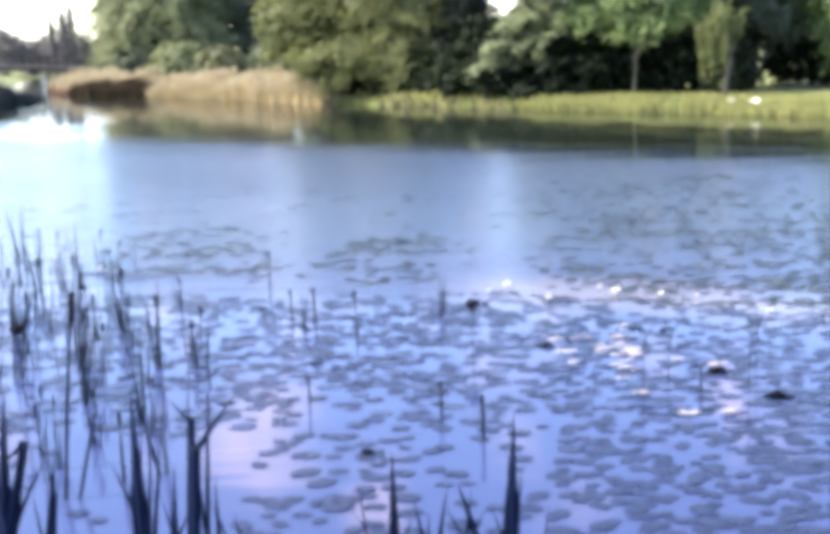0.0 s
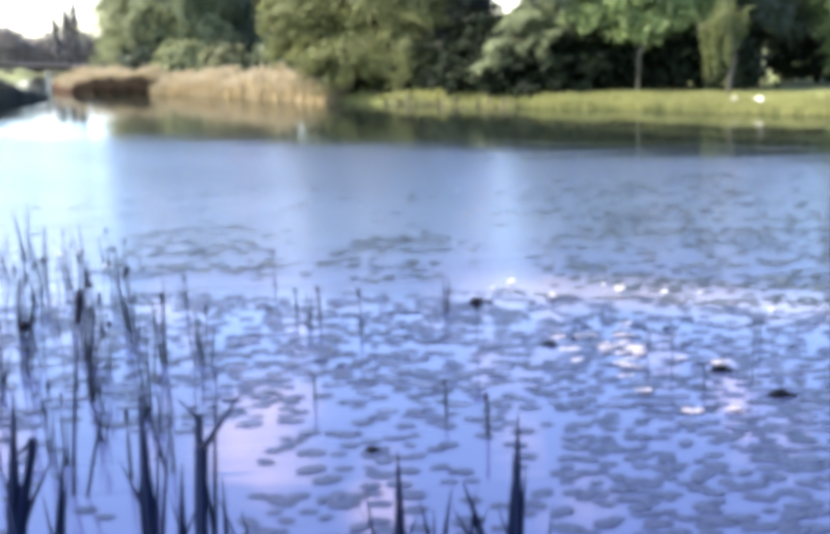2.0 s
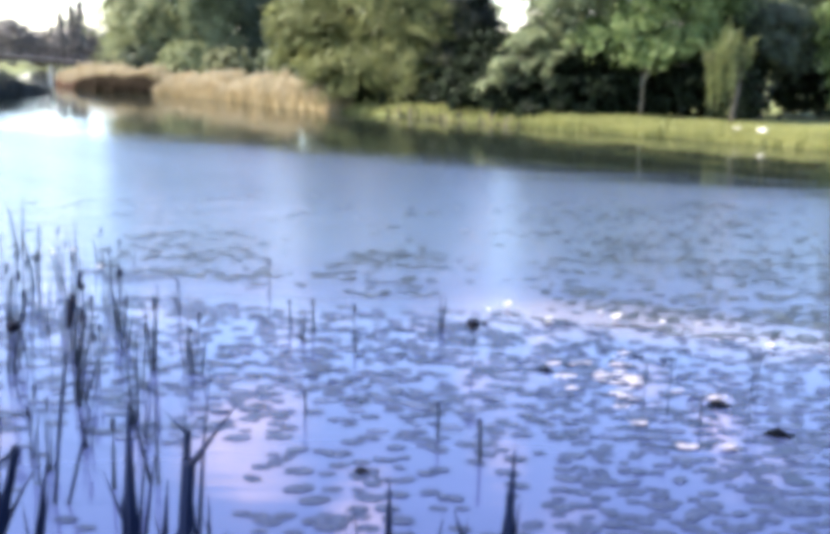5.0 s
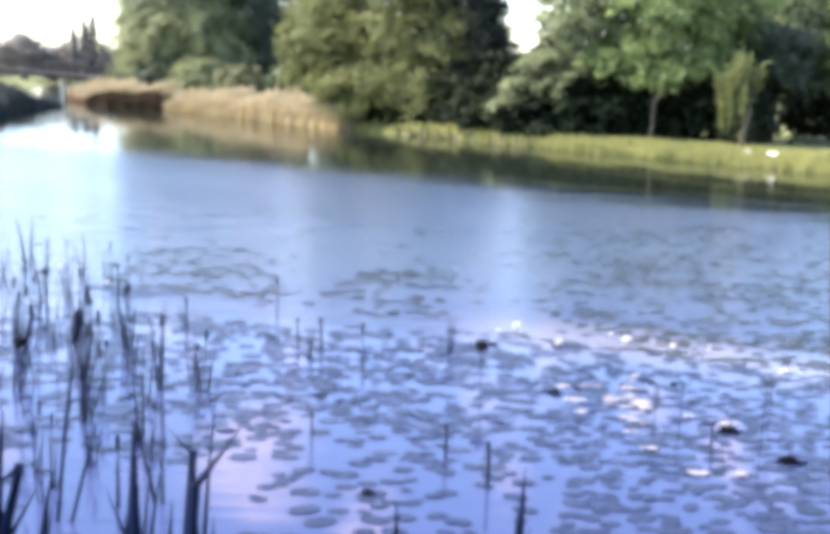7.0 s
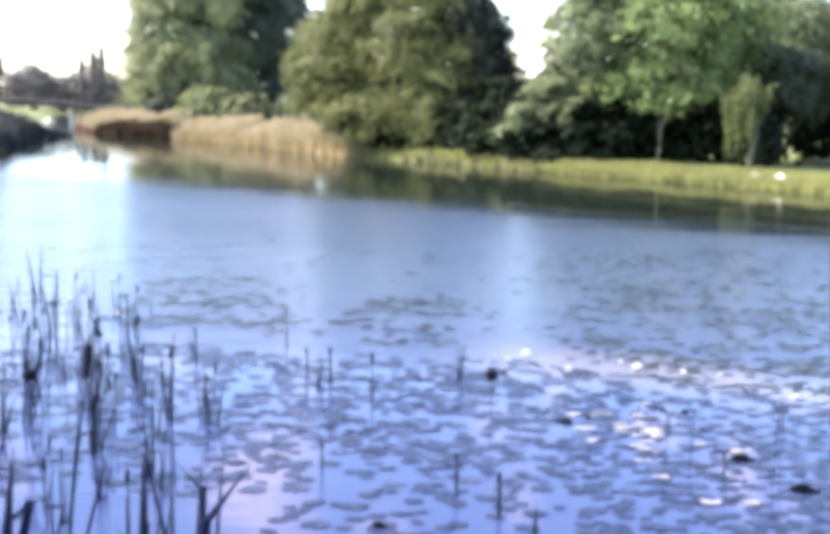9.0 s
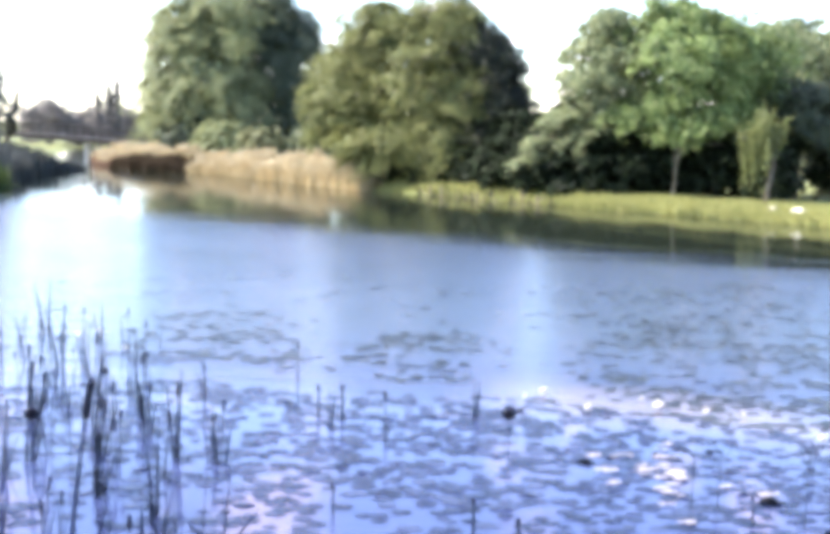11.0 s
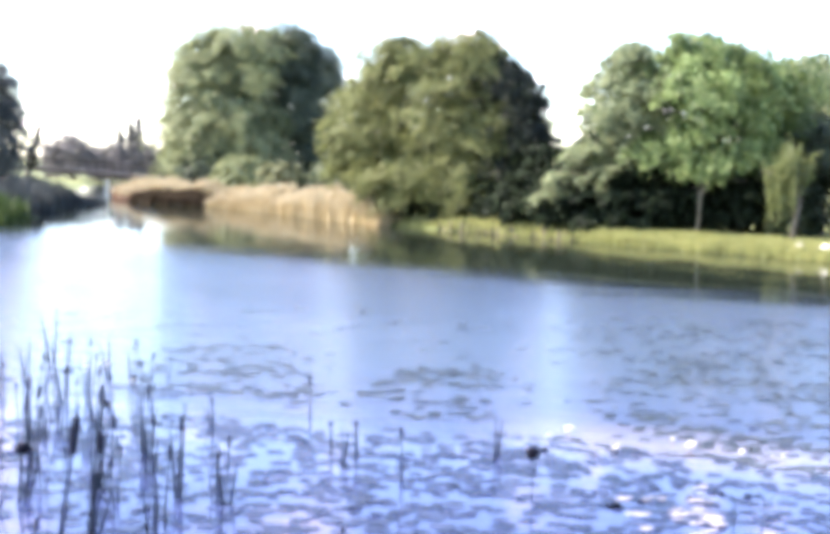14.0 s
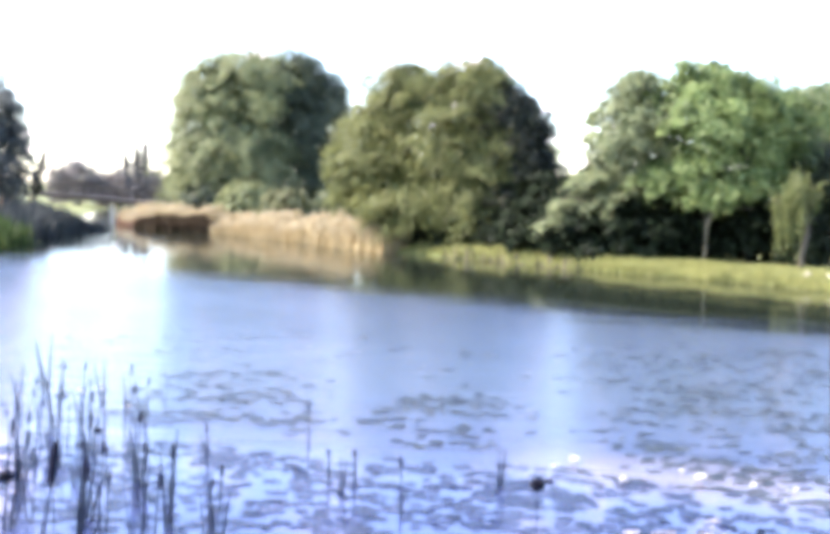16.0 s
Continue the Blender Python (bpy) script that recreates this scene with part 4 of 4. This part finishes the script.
        rows.append([bm.verts.new(p - side * w + out * w * 0.35), bm.verts.new(p - out * w * 0.1), bm.verts.new(p + side * w + out * w * 0.35), bm.verts.new(p + out * w * 0.12)])
    for a, b in zip(rows, rows[1:]):
        for k in range(4):
            bm.faces.new((a[k], a[(k + 1) % 4], b[(k + 1) % 4], b[k]))
    bm.faces.new(rows[0])
    bm.faces.new(rows[-1][::-1])
    return bm


def cattail(label, x, y, leaves, seed):
    rng = random.Random(seed)
    root = tagged(holder("cattail", x, y, 0), label, "cattail", "cattails in the shallows")
    for width, offset, height, lean, bow, *broken in leaves:
        points = []
        for i in range(5):
            t = i / 4
            points.append((offset + lean * t + 4 * bow * t * (1 - t), ROOT_Z + (height - ROOT_Z) * t))
        if broken:
            dx, dz = broken
            points += [(points[-1][0] + dx * t, height + dz * t) for t in (0.08, 0.5, 1.0)]
        part("leaf", leaf_along(points, width * 1.2, rng.uniform(-0.04, 0.04), rng.uniform(-0.5, 0.5)), M_CATTAIL, root)


# each clump: its look, its place, and its leaves: width, offset, height, lean, bow, and for a broken leaf how its tip falls
cattail("thin forked reed stem above open water", -0.96, 5.0, [(0.020, 0.00, 1.41, 0.10, -0.02), (0.018, 0.02, 1.14, -0.05, 0.02)], 0)
cattail("broad dark cattail clump bending over the shallows", -2.05, 5.0, [(0.055, 0.00, 0.98, 0.26, -0.03), (0.045, 0.00, 0.84, 0.33, -0.10), (0.040, 0.04, 0.92, 0.20, -0.03, -0.15, -0.12), (0.070, 0.06, 1.20, 0.11, -0.02), (0.040, 0.10, 0.90, -0.03, 0.04)], 1)
cattail("two dark cattail leaves standing upright in shallows", -1.78, 5.0, [(0.055, -0.00, 0.88, 0.11, -0.02), (0.035, 0.06, 0.68, -0.06, 0.01), (0.035, -0.01, 0.74, 0.13, -0.02)], 2)
cattail("tall dark cattail clump with one broad leaf", -1.28, 5.0, [(0.075, 0.00, 1.19, 0.03, -0.00), (0.050, 0.00, 0.87, 0.05, -0.02), (0.045, 0.08, 0.83, -0.20, 0.07), (0.045, -0.09, 0.63, 0.18, -0.03), (0.040, 0.02, 0.73, -0.04, -0.01), (0.020, -0.01, 1.12, 0.12, -0.01), (0.020, 0.01, 1.09, 0.16, -0.02)], 3)
cattail("dark cattail clump with a kinked broken leaf", -1.17, 5.0, [(0.055, -0.00, 0.80, 0.10, 0.00), (0.040, -0.03, 0.56, 0.19, -0.07), (0.050, 0.14, 0.86, 0.07, -0.01, 0.24, 0.33), (0.026, 0.13, 0.99, 0.06, 0.00, -0.13, 0.14), (0.016, 0.10, 1.32, 0.10, -0.01), (0.025, 0.04, 0.64, -0.03, 0.06)], 4)
cattail("thin forked cattail shoot in open shallows", -0.88, 5.0, [(0.034, 0.00, 0.71, 0.00, 0.00), (0.018, 0.01, 0.64, -0.07, 0.10), (0.014, -0.16, 0.83, 0.09, -0.00)], 5)
cattail("short cattail tip just above the water", -0.72, 5.0, [(0.035, 0.00, 0.51, -0.08, 0.03)], 6)
cattail("slim forked reed shoot beside floating pads", -0.08, 5.0, [(0.022, 0.00, 0.68, -0.09, 0.01), (0.016, 0.07, 0.55, -0.22, 0.09)], 7)
cattail("single straight pointed cattail leaf", -0.02, 5.0, [(0.060, 0.00, 0.82, 0.03, 0.01)], 8)
cattail("low spread of dark cattail tips", 0.18, 5.0, [(0.035, 0.00, 0.55, -0.07, 0.03), (0.030, -0.17, 0.49, 0.10, -0.07), (0.030, 0.00, 0.50, 0.00, 0.00)], 9)
cattail("dark cattail clump with crossing bent leaves", 0.18, 5.0, [(0.035, 0.00, 0.61, 0.10, -0.02), (0.040, 0.28, 0.50, -0.19, 0.07), (0.055, 0.30, 0.63, -0.15, 0.05), (0.030, 0.20, 0.59, 0.02, -0.03), (0.030, 0.30, 0.48, -0.02, -0.11)], 10)
cattail("tall slender dark cattail clump", 0.61, 5.0, [(0.060, 0.00, 0.99, 0.01, -0.01), (0.040, -0.03, 0.68, 0.08, -0.01), (0.050, -0.04, 0.61, 0.01, -0.01), (0.030, -0.03, 0.50, -0.08, 0.06), (0.030, -0.02, 0.79, 0.00, 0.00)], 11)
cattail("thin cattail tip beside pale reflections", 0.73, 5.0, [(0.022, -0.00, 0.50, 0.06, -0.01)], 12)


def headed_cattail(label, x, y, height, lean, seed):
    """A tall cattail: a round stem with a velvety head, a bare tip above it, and two long leaves."""
    rng = random.Random(seed)
    root = tagged(holder("cattail", x, y, 0), label, "cattail", "cattails in the shallows")
    stem = part("stem", spike_bm(height, 0.009, ROOT_Z, height, lean), M_CATTAIL, root)
    part("seed_head", head_bm(0.022, height * 0.80, height * 0.96, lean), M_HEAD, stem, "dark brown velvety seed head")
    for k in range(2):
        points = [(0.03 * (k - 0.5) + (lean + 0.12 * (k - 0.5)) * height * t + 0.05 * t * t, ROOT_Z + (height * (0.8 - 0.2 * k) - ROOT_Z) * t) for t in (0, 0.25, 0.5, 0.75, 1)]
        part("leaf", leaf_along(points, 0.024, rng.uniform(-0.04, 0.04), rng.uniform(-0.5, 0.5)), M_CATTAIL, root)


headed_cattail("tall dark cattail with a velvety seed head", -2.13, 6.5, 1.43, 0.13, 40)
headed_cattail("slim leaning cattail with a small seed head", -3.25, 8.1, 0.98, 0.11, 42)


def thin_reed(h, lean, leaves, head, seed):
    """A thin reed: a stem, one to three narrow leaves, sometimes a brown head. Returns its root, at the origin."""
    rng = random.Random(seed)
    root = tagged(holder("reed", 0, 0, 0), "thin dark reed standing in open water", "reed", "reeds in the water")
    base = -0.45
    stem = part("stem", spike_bm(h, 0.008, base, h, lean), M_REED, root)
    for k in range(leaves):
        bm = blade_bm(h * rng.uniform(0.6, 1.05) - base, rng.uniform(0.02, 0.034), h * rng.uniform(-0.14, 0.2), h * rng.uniform(-0.1, 0.1), rng.uniform(0.0, 0.6), 7, rng.uniform(-1, 1))
        bmesh.ops.translate(bm, verts=bm.verts[:], vec=(0, 0, base))
        part("leaf", bm, M_REED, root)
    if head:
        part("seed_head", head_bm(0.016, h * 0.80, h * 0.98, lean), M_HEAD, stem, "brown velvety seed head")
    return root


def dry_stalk(h, seed):
    """A leafless dead stalk that forks near its top into thin twigs with a few withered tufts. Returns its root, at the origin."""
    rng = random.Random(seed)
    root = tagged(holder("dry_stalk", 0, 0, 0), "thin dead forked stalk standing among lily pads", "reed", "reeds in the water")
    stem = part("stem", spike_bm(h, 0.006, -0.45, h, 0.02), M_REED, root)
    for k in range(4):
        z = h * (0.72 + 0.07 * k)
        side = (-1) ** k
        a, b = Vector((0.02 * z, 0, z)), Vector((0.02 * z + side * rng.uniform(0.03, 0.07), rng.uniform(-0.02, 0.02), z + rng.uniform(0.06, 0.11)))
        v, f = tube([a, a.lerp(b, 0.5) + Vector((side * 0.008, 0, -0.008)), b], [0.005, 0.004, 0.003], 5)
        mesh_object("twig", v, f, M_REED, stem)
    return root


KINDS = [thin_reed(0.62, 0.05, 2, True, 1), thin_reed(0.78, 0.08, 2, False, 2), thin_reed(0.5, -0.03, 1, True, 3), thin_reed(0.42, 0.02, 2, False, 4),
         thin_reed(0.9, 0.1, 3, True, 5), thin_reed(0.3, 0.0, 1, True, 6), thin_reed(0.68, 0.06, 1, True, 7), dry_stalk(0.52, 8)]
# single reeds: x, y, which kind, scale
SINGLE = [(-5.2, 15.0, 1, 1.0), (-1.47, 12.5, 2, 0.9), (-1.1, 11.1, 5, 1.0), (-0.37, 10.1, 2, 1.0), (0.46, 11.1, 3, 0.95), (-2.16, 9.5, 1, 1.0), (-1.75, 9.4, 0, 0.9),
          (1.97, 8.2, 7, 1.0), (2.78, 8.1, 7, 1.15), (2.41, 8.15, 5, 0.75), (-2.82, 10.9, 0, 1.05), (0.62, 7.3, 5, 1.1),
          (3.03, 8.7, 7, 0.9), (-0.69, 8.2, 5, 0.8), (-2.9, 9.6, 4, 1.0), (0.34, 7.8, 5, 0.95), (-0.85, 11.0, 5, 1.1), (-0.95, 10.7, 3, 0.8)]
placed = 0
for x, y, k, s in SINGLE:
    m = pose(x, y, 0, 0, 0, (placed * 137) % 360 * 0.12) @ Matrix.Scale(s, 4)
    copy_thing(KINDS[k], m).scale = (s, s, s)
    placed += 1
rng_reed = random.Random(21)
for row in range(13):
    y0 = 7.0 + 0.6 * row
    right = -1.3 - 0.2 * (y0 - 7.4) - (0.7 if y0 > 12.5 else 0)
    left = -0.42 * y0 - 0.3
    for col in range(9):
        x = right + (left - right) * (col + rng_reed.uniform(0.0, 1.0)) / 9
        y = y0 + rng_reed.uniform(-0.3, 0.3)
        if rng_reed.random() < (0.62 if y0 < 8.9 else 0.30) + 0.15 * (col < 2):
            continue
        k = rng_reed.choice([0, 0, 1, 2, 3, 4, 6, 6])
        s = rng_reed.uniform(0.6, 1.05) * (0.85 if row > 7 else 1.0)
        ob = copy_thing(KINDS[k], pose(x, y, 0, rng_reed.uniform(-4, 4), rng_reed.uniform(-5, 7), rng_reed.uniform(-50, 50)))
        ob.scale = (s, s, s)
for ob, (x, y) in zip(KINDS, [(-3.6, 11.9), (-4.3, 12.9), (-2.5, 8.9), (-3.1, 10.2), (-3.4, 9.3), (-2.0, 8.0), (-4.0, 11.0), (2.19, 8.3)]):
    ob.matrix_world = pose(x, y, 0)


def round_seed_head(label, x, y, height, radius):
    """A dark round pod on a stalk that rises height above the water."""
    root = tagged(holder("seed_pod", x, y, -0.4), label, "plant", "seed pods")
    stalk = part("stalk", spike_bm(0.4 + height, 0.006, 0, 0.4 + height - radius, 0.0), M_CATTAIL, root)
    bm = bmesh.new()
    bmesh.ops.create_icosphere(bm, subdivisions=2, radius=radius)
    for v in bm.verts:
        v.co = Vector((v.co.x * 1.05, v.co.y, v.co.z * (0.75 if v.co.z > 0 else 0.9))) * (1 + 0.06 * noise.noise(v.co * 40)) + Vector((0, 0, 0.4 + height - radius))
    part("pod", bm, M_PAD_DARK, stalk, "dark wrinkled round pod")


round_seed_head("dark round seed pod on a thin upright stalk", 0.70, 9.5, 0.52, 0.06)
round_seed_head("large dark round seed pod among reeds", -3.04, 8.5, 0.70, 0.058)
round_seed_head("small dark round seed pod among reeds", -3.06, 10.5, 0.57, 0.036)


# ---- water lilies ----
def petal_bm(length, width, tilt, turn):
    bm = bmesh.new()
    rows = []
    for i in range(6):
        t = i / 5
        w = width * math.sin(math.pi * min(0.97, 0.12 + 0.85 * t)) * 0.5
        r = length * t
        z = length * (math.sin(tilt) * t + 0.18 * t * t)
        x = r * math.cos(tilt)
        rows.append([bm.verts.new(Vector((x, k * w, z + abs(k) * w * 0.5))) for k in (-1, 0, 1)])
    for a, b in zip(rows, rows[1:]):
        for k in (0, 1):
            bm.faces.new((a[k], a[k + 1], b[k + 1], b[k]))
    bmesh.ops.rotate(bm, verts=bm.verts[:], matrix=Matrix.Rotation(turn, 3, "Z"))
    return bm


def lily(x, y, size):
    root = tagged(holder("water_lily", x, y, 0.02), "open white water lily floating on the pond", "flower", "water lilies")
    for ring, (count, tilt, k) in enumerate([(8, 0.25, 1.0), (8, 0.65, 0.92), (6, 1.05, 0.75)]):
        for i in range(count):
            part("petal", petal_bm(size * 0.5 * k / max(0.5, math.cos(tilt * 0.5)), size * 0.24, tilt, 6.283 * i / count + ring * 0.4), M_PETAL, root)
    bm = bmesh.new()
    bmesh.ops.create_icosphere(bm, subdivisions=1, radius=size * 0.12)
    bmesh.ops.translate(bm, verts=bm.verts[:], vec=(0, 0, size * 0.12))
    part("stamens", bm, M_STAMEN, root, "yellow stamens")
    return root


first_lily = lily(2.40, 11.54, 0.15)
for x, y, s in [(1.64, 11.39, 0.13), (1.26, 12.12, 0.14), (2.28, 11.85, 0.09), (2.86, 11.4, 0.11), (3.72, 10.45, 0.12), (-4.52, 15.1, 0.13),
                (-4.75, 14.95, 0.1), (-3.85, 14.0, 0.12), (3.22, 11.3, 0.09), (1.04, 11.9, 0.06)]:
    ob = copy_thing(first_lily, pose(x, y, 0.02, 0, 0, x * 90))
    ob.scale = (s * 0.85 / 0.17,) * 3


def pad_shape(r, seed, sides=12, cup=0.02):
    """A round leaf with a notch; a wavy, slightly raised rim. Vertices and faces."""
    rng = random.Random(seed)
    verts, faces = [(0, 0, 0)], []
    a0 = rng.uniform(0, 6.283)
    for i in range(sides):
        a = a0 + 0.18 + (6.283 - 0.36) * i / (sides - 1)
        k = r * rng.uniform(0.93, 1.05)
        verts.append((k * math.cos(a) * 1.3, k * math.sin(a) * 0.8, cup * rng.uniform(-0.3, 1.0)))
    for i in range(1, sides):
        faces.append((0, i, i + 1))
    return verts, faces


def curled_pad(x, y, s, turn):
    """A dead lily leaf standing half out of the water, folded over."""
    bm = bmesh.new()
    rows = []
    for i in range(7):
        u = -1 + i / 3
        row = []
        for j in range(6):
            v = j / 5
            half = math.sqrt(max(0.04, 1 - u * u))
            a = (v - 0.5) * 2.2
            row.append(bm.verts.new((u * s, math.sin(a) * half * s * 0.6, math.cos(a) * half * s * 0.46 - 0.01 + 0.012 * math.sin(5 * u + 3 * v))))
        rows.append(row)
    for a, b in zip(rows, rows[1:]):
        for j in range(5):
            bm.faces.new((a[j], a[j + 1], b[j + 1], b[j]))
    bmesh.ops.solidify(bm, geom=bm.faces[:], thickness=0.004)
    me = bpy.data.meshes.new("curled_lily_pad")
    bm.to_mesh(me)
    bm.free()
    me.materials.append(M_PAD_DARK)
    ob = new("curled_lily_pad", me)
    ob.matrix_world = pose(x, y, 0.0, 0, 0, turn)
    tagged(ob, "dark curled lily pad rising from the water", "lily pad", "curled lily pads")


for x, y, s, turn in [(2.69, 8.63, 0.1, 5), (2.96, 7.93, 0.105, -12), (-0.2, 7.09, 0.07, 15), (1.39, 9.59, 0.075, 0), (1.62, 9.75, 0.045, 30), (2.05, 9.9, 0.05, 70),
                      (0.95, 11.35, 0.06, 10), (2.55, 10.0, 0.05, 45), (2.35, 10.05, 0.05, -30), (-4.9, 14.7, 0.08, 0)]:
    curled_pad(x, y, s * 1.2, turn)


def pad_density(x, y):
    """How thickly the leaves lie at a place, from 0 to 1."""
    n = 0.5 + 0.5 * noise.noise(Vector((x * 0.9, y * 0.75, 3.1)))
    n2 = 0.5 + 0.5 * noise.noise(Vector((x * 2.2, y * 3.4, 9.4)))
    edge = 11.9 - 0.16 * x - 0.02 * x * x + 0.25 * math.sin(x * 1.7)
    if y < edge:
        d = (0.62 if n > 0.42 else 0.22) * (1.0 if n2 > 0.45 else 0.2)
        if y < 7.6 and x < -0.95:
            d = 0.04
        elif y < 9.5 and x < -2.2:
            d *= 0.4
        if x > 1.2 and y < 8.8:
            d = max(d, 0.5)
        elif y < 7.3:
            d *= 0.55
        if y < 6.9 and 0.1 < x < 0.75:
            d *= 0.3
        return d
    raft = 0.5 + 0.5 * noise.noise(Vector((x * 0.75, y * 1.5, 7.7)))
    thick = 0.42 if raft > 0.50 else 0.06
    ragged = 0.9 * (raft - 0.5)
    if ((x + 2.85 + 0.1 * (y - 15)) / 1.35) ** 2 + ((y - 15.0) / 2.0) ** 2 < 1.0 + ragged:
        return thick
    if ((x + 0.15) / 0.75) ** 2 + ((y - 13.9) / 1.5) ** 2 < 1.0 + 2 * ragged:
        return thick * 0.5
    if 1.7 < x < 7.5 and y < 20.5 + 0.2 * x:
        return thick * 1.2 * max(0.1, 1.0 - (y - 12.5) / 6.0) * min(1.0, max(0.0, (x - 1.7 - 0.3 * math.sin(y * 1.3)) / 1.0)) + 0.01
    return 0.006


def lily_pads():
    rng = random.Random(5)
    spots, cells = [], {}
    for _ in range(42000):
        y = math.sqrt(rng.uniform(5.4 ** 2, 21.5 ** 2))
        x = rng.uniform(-0.43 * y - 0.3, 0.45 * y + 0.3)
        r = rng.choice([0.04, 0.05, 0.06, 0.07, 0.085])
        if rng.random() > pad_density(x, y):
            continue
        c = (int(x // 0.24), int(y // 0.24))
        near = [p for i in (-1, 0, 1) for j in (-1, 0, 1) for p in cells.get((c[0] + i, c[1] + j), ())]
        if any((p[0] - x) ** 2 + (p[1] - y) ** 2 < (0.74 * (p[2] + r)) ** 2 for p in near):
            continue
        spots.append((x, y, r))
        cells.setdefault(c, []).append((x, y, r))
    spots.sort(key=lambda p: math.hypot(p[0] - 0.4, p[1] - 5))
    verts, faces = [], []
    outer_verts, outer_faces = [], []
    for n, (x, y, r) in enumerate(spots[280:]):
        v, f = pad_shape(r, n, 11, 0.003)
        t1, t2, z = rng.gauss(0, 0.02), rng.gauss(0, 0.02), 0.004 + 0.004 * rng.random()
        if rng.random() < 0.06:
            t1, t2 = rng.gauss(0, 0.15), rng.gauss(0, 0.15)
        outer = y > 12.3 - 0.45 * x
        vs, fs = (outer_verts, outer_faces) if outer else (verts, faces)
        k = len(vs)
        vs += [(x + a, y + b, max(0.004, z + c + t1 * a + t2 * b)) for a, b, c in v]
        fs += [tuple(i + k for i in q) for q in f]
    tagged(mesh_object("lily_pads", outer_verts, outer_faces, M_PAD_FAR), "grey-green lily pads in loose rafts on open water", "lily pads", kind="stuff")
    whole = tagged(mesh_object("lily_pads", verts, faces, M_PAD), "floating lily pads crowded over the shallow water", "lily pads", kind="stuff")
    meshes = []
    for n in range(8):
        v, f = pad_shape(0.1, 900 + n, 14, 0.004)
        me = bpy.data.meshes.new("lily_pad")
        me.from_pydata(v, [], f)
        me.materials.append(M_PAD)
        meshes.append(me)
    for n, (x, y, r) in enumerate(spots[:280]):
        ob = new("lily_pad", meshes[n % 8])
        ob.parent = whole
        ob.matrix_world = pose(x, y, 0.005 + 0.001 * (n % 5), rng.gauss(0, 0.6), rng.gauss(0, 0.6), rng.gauss(0, 20)) @ Matrix.Scale(r / 0.1, 4)


def glint_pads():
    """A few pale, upturned leaves added in place of glints on the water; the brightness is in their colour."""
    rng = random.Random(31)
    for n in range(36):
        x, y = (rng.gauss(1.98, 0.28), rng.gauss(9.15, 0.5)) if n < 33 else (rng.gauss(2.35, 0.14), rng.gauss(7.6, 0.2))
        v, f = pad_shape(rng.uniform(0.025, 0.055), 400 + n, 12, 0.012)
        ob = mesh_object("glint_lily_pad", v, f, M_PAD_GLINT)
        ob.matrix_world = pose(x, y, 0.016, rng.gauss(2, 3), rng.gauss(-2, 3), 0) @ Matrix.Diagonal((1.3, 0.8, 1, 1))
        tagged(ob, "pale lily pad standing in for a glint", "lily pad", "pale lily pads")


lily_pads()
glint_pads()
